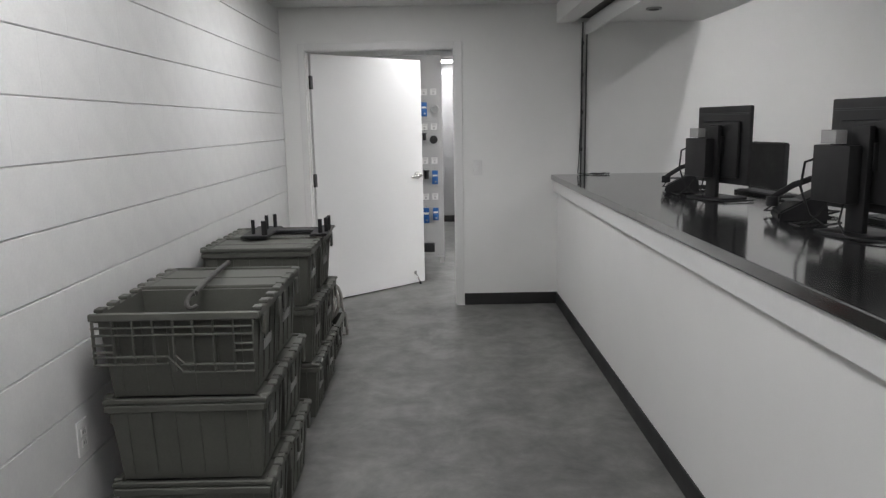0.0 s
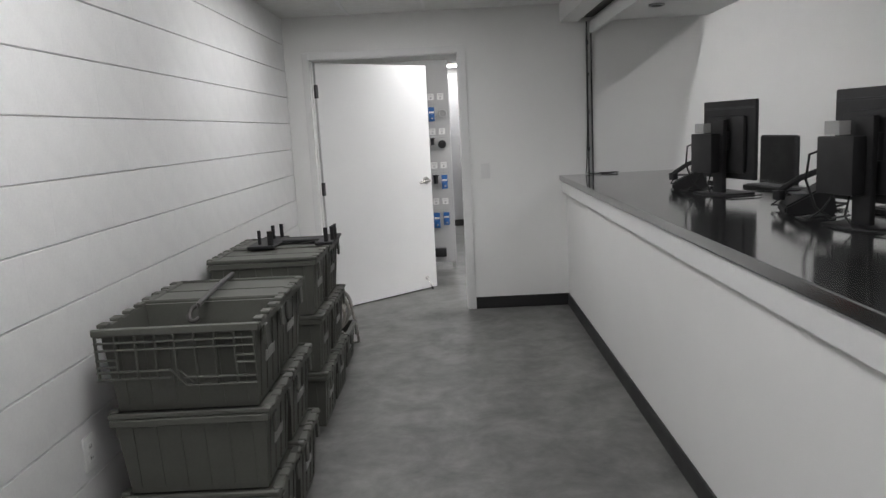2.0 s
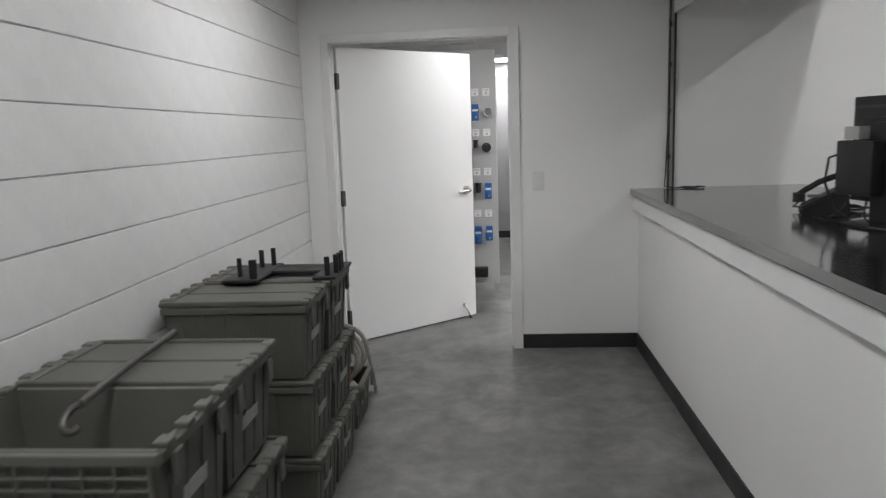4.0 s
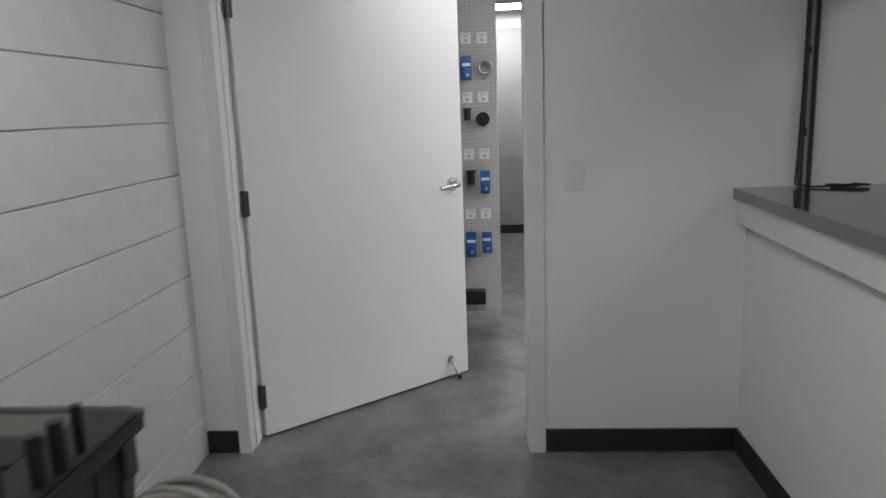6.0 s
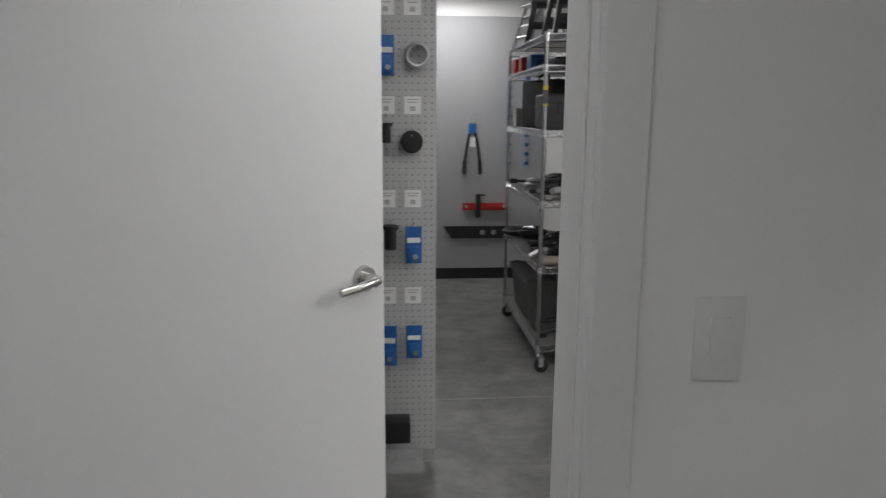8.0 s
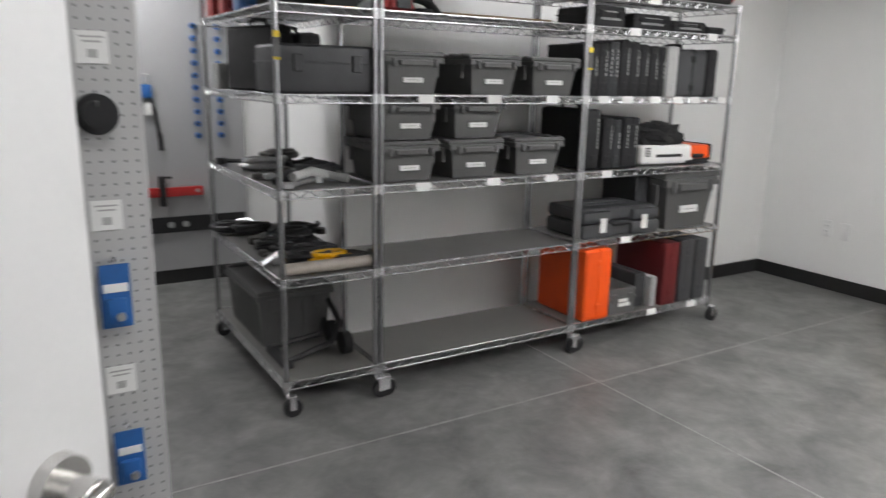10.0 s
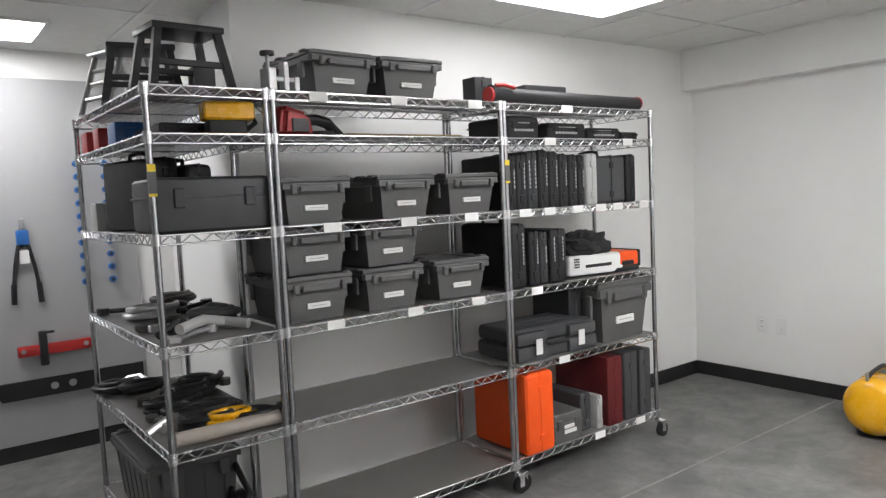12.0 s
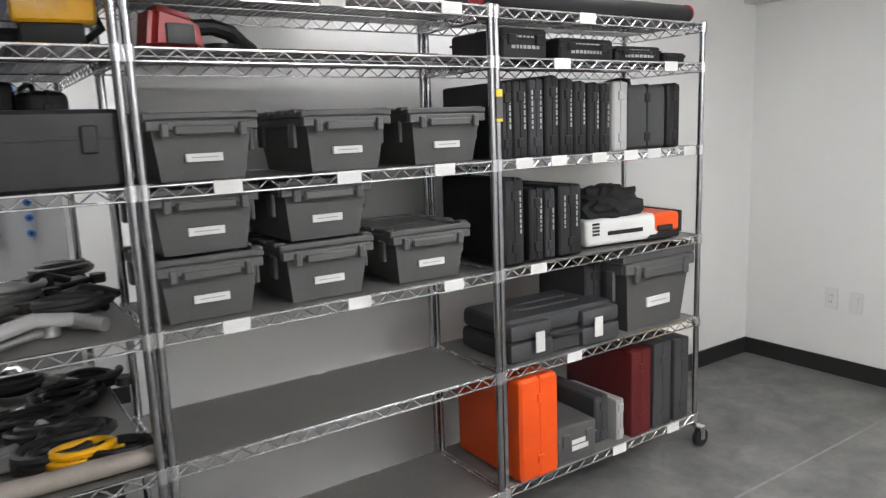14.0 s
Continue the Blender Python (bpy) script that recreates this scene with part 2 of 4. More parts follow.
structure("ceiling_office", [(2.1, -2.2, OZ, 5.0, 5.92, OZ + 0.08)], M_CEIL, "white tile ceiling of the office")


def panel_lamp(x0, y0, x1, y1, z, strength):
    t = thing("ceiling_light", "flat white troffer light set in the tile ceiling", "ceiling light", ((x0 + x1) / 2, (y0 + y1) / 2, z), 0, "ceiling lights")
    w, d = (x1 - x0) / 2, (y1 - y0) / 2
    bm = bmesh.new()
    for b in ((-w, -d, w, -d + 0.02), (-w, d - 0.02, w, d), (-w, -d + 0.02, -w + 0.02, d - 0.02), (w - 0.02, -d + 0.02, w, d - 0.02)):
        box(bm, b[0], b[1], -0.014, b[2], b[3], 0.0)
    part("frame", bm, M_GRID, t, "", False)
    bm = bmesh.new()
    box(bm, -w + 0.02, -d + 0.02, -0.010, w - 0.02, d - 0.02, -0.002)
    part("diffuser", bm, glow("lit_diffuser", (1.0, 0.99, 1.01), strength), t, "glowing white diffuser", False)


panel_lamp(-0.79, 3.66, -0.19, 4.88, CZ, PANEL_CORRIDOR)
panel_lamp(-0.79, 1.22, -0.19, 2.44, CZ, PANEL_CORRIDOR)
panel_lamp(-0.79, -1.22, -0.19, 0.0, CZ, PANEL_CORRIDOR)
panel_lamp(2.06, 8.52, 3.28, 9.12, SZ, PANEL_STORE * 0.36)
panel_lamp(-0.55, 10.5, 0.67, 11.02, SZ, PANEL_STORE * 0.85)
# unseen panel by the door wall, added and boosted to brighten the shelves
panel_lamp(2.06, 6.3, 3.28, 6.9, SZ, PANEL_STORE * 1.65)
panel_lamp(-0.38, 6.3, 0.84, 6.9, SZ, PANEL_STORE * 0.27)
panel_lamp(2.16, 2.6, 2.26, 5.0, OZ, PANEL_OFFICE)
panel_lamp(2.87, 2.6, 2.97, 5.0, OZ, PANEL_OFFICE)
panel_lamp(2.87, -1.4, 2.97, 1.0, OZ, PANEL_OFFICE)

# skirting
structure("baseboard_end", [(0.15, 5.908, 0, 0.945, 5.92, 0.1), (-1.345, 5.908, 0, -1.181, 5.92, 0.1)], M_BASE, "black rubber cove baseboard")
structure("baseboard_left", [(-1.347, -2.2, 0, -1.329, 5.908, 0.1)], M_BASE, "black rubber cove baseboard")
structure("baseboard_store", [(4.838, 6.09, 0, 4.85, 9.568, 0.1), (3.3, 9.568, 0, 4.85, 9.58, 0.1), (-2.6, 11.288, 0, 1.42, 11.3, 0.1)], M_BASE, "black rubber cove baseboard")

# door casing
structure("trim_casing", [
    (-1.181, 5.900, 0, -1.128, 5.92, 2.20), (0.082, 5.900, 0, 0.15, 5.92, 2.20), (-1.128, 5.900, 2.142, 0.082, 5.92, 2.20),
    (-1.145, 5.92, 0, -1.128, 6.095, 2.165), (0.08, 5.92, 0, 0.098, 6.095, 2.165), (-1.128, 5.92, 2.15, 0.08, 6.095, 2.17),
    (0.074, 5.96, 0, 0.081, 6.0, 2.15), (-1.128, 5.96, 2.138, 0.074, 6.0, 2.15), (-1.128, 5.96, 0, -1.12, 6.0, 2.138)], M_TRIM, "white painted door frame with a narrow casing", 0.003)


# ---- door ----
def lever(parent, x, z, s):
    bm = bmesh.new()
    bar(bm, (x, s * 0.018, z), (x, s * 0.034, z), 0.036, 28, 0.033)
    bar(bm, (x, s * 0.034, z), (x, s * 0.07, z), 0.017, 16)
    r = part("rose", bm, M_NICKEL, parent, "round satin nickel rose")
    bm = bmesh.new()
    tube(bm, [(x + 0.012, s * 0.068, z), (x - 0.02, s * 0.074, z), (x - 0.06, s * 0.074, z - 0.006), (x - 0.11, s * 0.066, z - 0.012)], 0.0115, 12)
    part("lever", bm, M_NICKEL, r, "satin nickel lever")


door = thing("door_1", "white flush door standing half open into the storage room", "door", (-1.122, 6.06, 0), 42.0)
door["kind"] = "structure"
bm = bmesh.new()
box(bm, 0.004, -0.02, 0.012, 1.212, 0.024, 2.133, 0.002)
part("slab", bm, M_DOOR, door, "white painted flush slab", False)
lever(door, 1.14, 1.06, -1)
bm = bmesh.new()
bar(bm, (1.14, 0.024, 1.06), (1.14, 0.06, 1.06), 0.03, 20)
part("inner_rose", bm, M_NICKEL, door)
for z in (0.2, 1.08, 1.9):
    bm = bmesh.new()
    box(bm, -0.012, -0.0215, z - 0.055, 0.018, 0.0, z + 0.055, 0.002)
    bar(bm, (-0.006, -0.024, z - 0.057), (-0.006, -0.024, z + 0.057), 0.007, 10)
    part("hinge", bm, M_HINGE, door, "dark steel butt hinge")
bm = bmesh.new()
box(bm, 1.07, -0.032, 0.1, 1.1, -0.0205, 0.13, 0.003)
bar(bm, (1.085, -0.03, 0.118), (1.10, -0.075, 0.03), 0.007, 10)
ds = part("door_stop", bm, M_NICKEL, door, "chrome kick-down door stop")
bm = bmesh.new()
bar(bm, (1.10, -0.075, 0.03), (1.105, -0.085, 0.008), 0.011, 10)
part("rubber_tip", bm, M_BLACK, ds)

# ---- switch and sockets ----
def plate(name, at, turn, label, kind):
    t = thing(name, label, "wall switch" if kind == "switch" else "power outlet", at, turn)
    bm = bmesh.new()
    box(bm, -0.036, -0.007, -0.062, 0.036, 0, 0.062, 0.003)
    part("cover_plate", bm, M_TRIM, t)
    bm = bmesh.new()
    if kind == "switch":
        box(bm, -0.016, -0.012, -0.033, 0.016, -0.006, 0.033, 0.003)
        part("rocker", bm, M_TRIM, t)
    else:
        for z in (-0.02, 0.02):
            box(bm, -0.016, -0.010, z - 0.014, 0.016, -0.006, z + 0.014, 0.004)
        part("receptacle", bm, M_TRIM, t)
        for z in (-0.02, 0.02):
            for x in (-0.007, 0.005):
                bm = bmesh.new()
                box(bm, x, -0.0108, z - 0.005, x + 0.0025, -0.0099, z + 0.006)
                part("slot", bm, M_INK, t, "", False)


plate("wall_switch", (0.272, 5.92, 1.174), 0, "white rocker light switch on the partition wall", "switch")
plate("wall_outlet", (-1.3237, 2.265, 0.485), 90, "white duplex outlet on the block wall", "outlet")
plate("wall_outlet", (4.85, 9.04, 0.45), -90, "white duplex outlet on the storage room wall", "outlet")
plate("wall_outlet", (4.85, 8.90, 0.445), -90, "white blank plate beside an outlet", "switch")
plate("wall_switch", (4.85, 8.05, 1.10), -90, "white switch plate on the storage wall", "switch")

# ---- service counter ----
ctr = thing("service_counter", "white service counter with a dark polished steel top", "counter", (0, 0, 0))
bm = bmesh.new()
box(bm, 0.945, -2.2, 0, 1.07, 5.92, 1.06)
part("front_wall", bm, M_PAINT, ctr, "smooth white front", False)
bm = bmesh.new()
box(bm, 0.905, -2.2, 0.965, 0.945, 5.92, 1.062, 0.003)
part("band", bm, M_TRIM, ctr, "white trim band", False)
bm = bmesh.new()
box(bm, 0.885, -2.2, 1.064, 2.02, 5.918, 1.107, 0.004)
part("worktop", bm, M_STEEL, ctr, "polished stainless steel top", False)
bm = bmesh.new()
box(bm, 0.933, -2.2, 0, 0.945, 5.908, 0.1, 0.003)
part("plinth", bm, M_BASE, ctr, "black rubber base strip", False)
bm = bmesh.new()
box(bm, 1.96, -2.2, 0, 2.0, 5.9, 1.06)
part("rear_panel", bm, M_TRIM, ctr, "", False)

# rolling shutter above the counter
sh = thing("rolling_shutter", "raised roller shutter with dark steel side guides", "shutter", (0, 0, 0))
bm = bmesh.new()
box(bm, 1.126, 5.892, 1.109, 1.135, 5.918, 2.33)
box(bm, 1.16, 5.892, 1.109, 1.168, 5.918, 2.24)
part("guide_rail", bm, M_HINGE, sh, "dark steel guide channel", False)
for z in (1.3, 1.6, 1.9, 2.15):
    bm = bmesh.new()
    box(bm, 1.12, 5.886, z, 1.14, 5.893, z + 0.03, 0.001)
    part("clip", bm, M_HINGE, sh, "", False)
bm = bmesh.new()
box(bm, 1.065, -2.2, 2.36, 1.185, 5.9, 2.42, 0.004)
part("bottom_bar", bm, M_IRON, sh, "", False)
bm = bmesh.new()
box(bm, 1.155, -2.2, 2.235, 1.185, 5.918, 2.33, 0.002)
part("hood", bm, M_TRIM, sh, "white shutter hood edge", False)
bm = bmesh.new()
tube(bm, coil(1.27, 5.83, 1.113, 0.07, 0.03, 2.2, 0.002, 0.2, seed=3), 0.004, 6)
tube(bm, [(1.126, 5.905, 2.2), (1.124, 5.9, 1.5), (1.11, 5.885, 1.2), (1.1, 5.87, 1.12), (1.15, 5.83, 1.112), (1.2, 5.83, 1.113)], 0.004, 6)
tagged(part("control_cable", bm, M_BLACK), "thin black cable coiled on the counter end", "cable")
bm = bmesh.new()
bar(bm, (1.5, 5.22, 2.318), (1.5, 5.22, 2.331), 0.055, 24)
dl = tagged(part("ceiling_sensor", bm, M_LGREY), "round grey recessed fitting under the bulkhead", "ceiling fitting")
bm = bmesh.new()
bar(bm, (1.5, 5.22, 2.314), (1.5, 5.22, 2.319), 0.036, 20)
part("lens", bm, M_DGREY, dl)


# ---- counter equipment ----
def monitor(at, turn, label):
    t = thing("computer_monitor", label, "monitor", at, turn, "counter monitors")
    # screen faces +x, its back faces the corridor
    bm = bmesh.new()
    box(bm, 0.0, -0.225, 0.085, 0.022, 0.225, 0.50, 0.006)
    box(bm, -0.022, -0.16, 0.12, 0.001, 0.16, 0.42, 0.012)
    h = part("housing", bm, M_BLACK, t, "black plastic back")
    bm = bmesh.new()
    box(bm, 0.0222, -0.213, 0.1, 0.0235, 0.213, 0.488)
    part("screen", bm, M_SCREEN, h, "", False)
    bm = bmesh.new()
    for z in (0.455, 0.462):
        box(bm, -0.0015, -0.215, z, 0.0002, 0.215, z + 0.003)
    part("vent", bm, M_DGREY, h, "", False)
    bm = bmesh.new()
    box(bm, -0.06, -0.045, 0.012, -0.035, 0.045, 0.40, 0.006)
    box(bm, -0.04, -0.05, 0.24, -0.018, 0.05, 0.34, 0.004)
    part("stand", bm, M_BLACK, t)
    bm = bmesh.new()
    box(bm, -0.13, -0.12, 0.0, 0.09, 0.12, 0.014, 0.006)
    part("base", bm, M_BLACK, t)
    bm = bmesh.new()
    box(bm, -0.115, -0.02, 0.12, -0.061, 0.17, 0.33, 0.006)
    b = part("mini_computer", bm, M_BLACK, t, "small black computer clamped to the stand")
    bm = bmesh.new()
    box(bm, -0.1165, 0.05, 0.335, -0.07, 0.13, 0.385, 0.002)
    part("bracket", bm, M_LGREY, b, "grey metal bracket")
    bm = bmesh.new()
    tube(bm, [(-0.09, 0.17, 0.28), (-0.1, 0.23, 0.26), (-0.09, 0.26, 0.16), (-0.06, 0.24, 0.05), (-0.02, 0.2, 0.01), (0.1, 0.25, 0.008)], 0.005, 6)
    tube(bm, [(-0.09, 0.1, 0.12), (-0.12, 0.12, 0.06), (-0.14, 0.18, 0.012), (-0.1, 0.3, 0.008), (0.05, 0.33, 0.008)], 0.004, 6)
    tube(bm, [(-0.08, 0.03, 0.12), (-0.12, 0.0, 0.05), (-0.15, -0.08, 0.01), (-0.1, -0.2, 0.008), (0.05, -0.22, 0.008)], 0.004, 6)
    part("cable", bm, M_BLACK, t, "loose black cables")
    return t


monitor((1.49, 3.844, 1.107), 14, "black monitor seen from behind with a mini computer on its stand")
monitor((1.512, 2.505, 1.107), 10, "black monitor seen from behind beside a desk phone")


def phone(at, turn):
    t = thing("desk_phone", "black corded desk phone on the steel counter", "telephone", at, turn, "desk phones")
    bm = bmesh.new()
    vs = box(bm, -0.1, -0.09, 0.0, 0.1, 0.09, 0.05)
    for v in vs:
        if v.co.z > 0.02:
            v.co.z = 0.035 + (0.1 if v.co.x < 0 else 0.0)
            v.co.x += 0.02 if v.co.x < 0 else 0
    bmesh.ops.bevel(bm, geom=bm.edges[:], offset=0.008, segments=2, affect="EDGES")
    part("base", bm, M_BLACK, t)
    bm = bmesh.new()
    box(bm, 0.0, -0.03, 0.082, 0.07, 0.08, 0.086, 0.001)
    part("keypad", bm, M_DGREY, t)
    bm = bmesh.new()
    tube(bm, [(-0.09, -0.06, 0.155), (-0.05, -0.06, 0.168), (0.02, -0.06, 0.14), (0.08, -0.06, 0.10), (0.11, -0.06, 0.075)], 0.014, 10)
    bar(bm, (-0.085, -0.06, 0.12), (-0.085, -0.06, 0.16), 0.027, 14)
    bar(bm, (0.1, -0.06, 0.05), (0.1, -0.06, 0.09), 0.027, 14)
    part("handset", bm, M_BLACK, t)
    bm = bmesh.new()
    tube(bm, coil(-0.12, -0.15, 0.01, 0.06, 0.05, 3.3, 0.004, 0.3, seed=5), 0.004, 6)
    tube(bm, [(0.1, -0.06, 0.05), (0.12, -0.12, 0.02), (0.02, -0.17, 0.012), (-0.06, -0.15, 0.012)], 0.004, 6)
    part("cord", bm, M_BLACK, t, "curled black cord")


phone((1.43, 4.27, 1.107), 160)
phone((1.50, 2.98, 1.107), 165)
for y in (3.95, 2.7):
    t = thing("keyboard", "black keyboard with grey keys on the counter", "keyboard", (1.80, y, 1.107), 8, "keyboards")
    bm = bmesh.new()
    box(bm, -0.07, -0.22, 0, 0.07, 0.22, 0.018, 0.004)
    part("tray", bm, M_BLACK, t)
    bm = bmesh.new()
    for i in range(5):
        for j in range(15):
            box(bm, -0.055 + i * 0.022, -0.205 + j * 0.0275, 0.018, -0.038 + i * 0.022, -0.182 + j * 0.0275, 0.024)
    part("keys", bm, M_DGREY, t, "", False)
ch = thing("office_chair", "tall black office chair behind the counter", "chair", (2.28, 5.44, 0), 8)
for n, b, mm in (("backrest", (0.2, -0.23, 0.86, 0.25, 0.23, 1.36), M_FABRIC), ("seat", (-0.24, -0.24, 0.7, 0.2, 0.24, 0.78), M_FABRIC)):
    bm = bmesh.new()
    box(bm, *b, bevel=0.024, seg=3)
    part(n, bm, mm, ch)
bm = bmesh.new()
bar(bm, (0, 0, 0.08), (0, 0, 0.7), 0.025, 12)
box(bm, 0.16, -0.03, 0.7, 0.22, 0.03, 0.95, 0.005)
part("column", bm, M_BLACK, ch)
for k in range(5):
    a = k * 2 * math.pi / 5
    bm = bmesh.new()
    bar(bm, (0, 0, 0.1), (0.3 * math.cos(a), 0.3 * math.sin(a), 0.07), 0.02, 8)
    bar(bm, (0.3 * math.cos(a) - 0.02, 0.3 * math.sin(a), 0.03), (0.3 * math.cos(a) + 0.02, 0.3 * math.sin(a), 0.03), 0.03, 12)
    part("leg", bm, M_BLACK, ch)


# ---- totes in the corridor ----
def tote_body(bm, w, d, h, wall=0.012, ribs=True):
    """Open tapered tub: w along x, d along y, with ribs and a rim."""
    i = 0.035
    def ring(x, y, z):
        return [bm.verts.new((sx * x, sy * y, z)) for sx, sy in ((-1, -1), (1, -1), (1, 1), (-1, 1))]
    rings = [ring(w / 2 - i, d / 2 - i, 0), ring(w / 2 - 0.012, d / 2 - 0.012, h), ring(w / 2 - 0.012 - wall, d / 2 - 0.012 - wall, h), ring(w / 2 - i - wall, d / 2 - i - wall, wall)]
    for a, b in zip(rings, rings[1:]):
        for k in range(4):
            bm.faces.new((a[k], a[(k + 1) % 4], b[(k + 1) % 4], b[k]))
    bm.faces.new(rings[0][::-1])
    bm.faces.new(rings[-1])
    for s in (-1, 1):
        n = 6
        for k in range(n if ribs else 0):
            x = -w / 2 + 0.07 + (w - 0.14) * k / (n - 1)
            vs = box(bm, x - 0.004, -0.004, 0.02, x + 0.004, 0.004, h - 0.02)
            for v in vs:
                f = v.co.z / h
                v.co.y += s * (d / 2 - i + (i - 0.012) * f)
        for k in range(4 if ribs else 0):
            y = -d / 2 + 0.07 + (d - 0.14) * k / 3
            vs = box(bm, -0.004, y - 0.004, 0.02, 0.004, y + 0.004, h - 0.02)
            for v in vs:
                f = v.co.z / h
                v.co.x += s * (w / 2 - i + (i - 0.012) * f)
        # rim
        box(bm, -w / 2, s * (d / 2 - 0.008) - 0.009, h - 0.028, w / 2, s * (d / 2 - 0.008) + 0.009, h - 0.002, 0.003, 1)
        box(bm, s * (w / 2 - 0.008) - 0.009, -d / 2 + 0.018, h - 0.028, s * (w / 2 - 0.008) + 0.009, d / 2 - 0.018, h - 0.002, 0.003, 1)
        for y in (-0.12, 0.12):
            if abs(y) < d / 2 - 0.04:
                box(bm, s * (w / 2 + 0.002) - 0.006, y - 0.02, h - 0.09, s * (w / 2 + 0.002) + 0.006, y + 0.02, h - 0.02, 0.003, 1)


def lid_half(bm, w, d, h, s):
    """One flap of the folding lid, interlocking along the middle."""
    y0, y1 = (-d / 2 + 0.004, -0.002) if s < 0 else (0.002, d / 2 - 0.004)
    box(bm, -w / 2 + 0.02, y0 + 0.01, h, w / 2 - 0.02, y1, h + 0.01, 0.003, 1)
    edge = y0 if s < 0 else y1 - 0.014
    box(bm, -w / 2 + 0.012, edge, h + 0.001, w / 2 - 0.012, edge + 0.014, h + 0.02, 0.004, 1)
    for sx in (-1, 1):
        box(bm, sx * (w / 2 - 0.01) - 0.016, y0, h - 0.001, sx * (w / 2 - 0.01) + 0.016, y1, h + 0.018, 0.004, 1)
        for k in range(2):
            y = y0 + (y1 - y0) * (k + 0.5) / 2
            box(bm, sx * (w / 2 - 0.004) - 0.018, y - 0.02, h + 0.01, sx * (w / 2 - 0.004) + 0.018, y + 0.02, h + 0.023, 0.004, 1)


def make_tote(w, d, h, material, label, group, lidded=True, card="x"):
    t = thing("tote", label, "tote", (0, 0, 0), 0, group)
    bm = bmesh.new()
    tote_body(bm, w, d, h, 0.012, card == "x")
    part("tub", bm, material, t, "", False)
    if lidded:
        for s in (-1, 1):
            bm = bmesh.new()
            lid_half(bm, w, d, h, s)
            part("lid_flap", bm, material, t, "", False)
    if card == "x":
        bm = bmesh.new()
        vs = box(bm, w / 2 - 0.012, -0.06, h * 0.42, w / 2 - 0.008, 0.06, h * 0.55)
        for v in vs:
            v.co.x -= 0.023 * (1 - v.co.z / h)
        part("label_card", bm, M_LGREY, t, "pale address label", False)
    return t


T1 = make_tote(0.555, 0.385, 0.29, M_TOTE, "olive grey lidded plastic tote in a stack by the wall", "stacked totes")
TX = -0.967
T1.matrix_basis = pose(TX + 0.015, 2.45, 0)
for x, y, z in ((TX + 0.01, 2.45, 0.31), (TX + 0.02, 2.845, 0), (TX + 0.01, 2.845, 0.31), (TX - 0.005, 2.845, 0.62),
                (TX - 0.02, 3.70, 0), (TX - 0.025, 3.70, 0.31), (TX - 0.035, 3.70, 0.62), (TX - 0.02, 4.09, 0), (TX - 0.02, 4.09, 0.31), (TX - 0.03, 4.09, 0.62)):
    copy_thing(T1, pose(x, y, z, 0, 0, random.uniform(-0.8, 0.8)))


def flap(t, w, h, y):
    """A lattice lid flap hanging outside the tub, its free edge stepped along a slant."""
    def rib(name, x0, z0, x1, z1, label=""):
        bm = bmesh.new()
        box(bm, x0, y - 0.016, z0, x1, y, z1, 0.002, 1)
        part(name, bm, M_TOTE, t, label, False)

    rib("flap_rim", -w / 2, h - 0.018, w / 2, h + 0.006, "rounded rim of the hanging lid flap")
    for k in range(9):
        x = -w / 2 + 0.006 + (w - 0.03) * k / 8
        rib("flap_rib", x, h - (0.17 if k < 4 else 0.2), x + 0.006, h - 0.018)
    for z in (0.04, 0.066):
        rib("flap_rib", -w / 2 + 0.003, h - z - 0.006, w / 2 - 0.02, h - z)
    for z in (0.10, 0.125):
        rib("flap_rib", -w / 2 + 0.003, h - z - 0.006, -w / 2 + 0.075, h - z)
        rib("flap_rib", w / 2 - 0.09, h - z - 0.006, w / 2 - 0.02, h - z)
    for z in (0.142, 0.168):
        rib("flap_rib", -w / 2 + 0.003, h - z - 0.007, -0.03, h - z)
    for z in (0.172, 0.198):
        rib("flap_rib", 0.015, h - z - 0.007, w / 2 - 0.02, h - z)
    for dx in (0.0, 0.03):
        bm = bmesh.new()
        tube(bm, [(-0.035 + dx, y - 0.009, h - 0.142), (0.02 + dx, y - 0.009, h - 0.2)], 0.005, 5)
        part("flap_rib", bm, M_TOTE, t, "", False)


to = make_tote(0.56, 0.385, 0.303, M_TOTE, "open olive grey plastic tote with its lid flaps hanging down", "stacked totes", False)
to.matrix_basis = pose(TX + 0.005, 2.45, 0.62)
flap(to, 0.57, 0.303, -0.198)
for sx in (-1, 1):
    for k in range(4):
        y = -0.145 + 0.097 * k
        bm = bmesh.new()
        box(bm, sx * 0.27 - 0.016, y - 0.022, 0.3015, sx * 0.27 + 0.016, y + 0.022, 0.316, 0.005, 2)
        part("hinge_knuckle", bm, M_TOTE, to, "", False)

# pry bar resting across the totes
bm = bmesh.new()
tube(bm, [(-1.0, 3.03, 0.951), (-0.985, 2.75, 0.951), (-0.962, 2.5, 0.948), (-0.957, 2.46, 0.946)], 0.0105, 10)
tube(bm, [(-0.957 - 0.022 * math.sin(a), 2.455 - 0.025 * (1 - math.cos(a)), 0.946 - 0.022 * (1 - math.cos(a))) for a in [math.pi * 1.3 * i / 12 for i in range(13)]], 0.009, 8)
tagged(part("hooked_bar", bm, M_IRON), "dark steel hooked bar lying across the totes", "tool")

# steel frame with pegs on the last stack
fr = thing("steel_jig", "black steel frame with upright pegs lying on a tote lid", "tool", (-0.95, 4.085, 0.934))
for b in ((-0.21, -0.27, 0, -0.06, 0.13, 0.014), (0.16, -0.22, 0, 0.258, 0.13, 0.014), (-0.06, -0.07, 0, 0.16, 0.03, 0.014)):
    bm = bmesh.new()
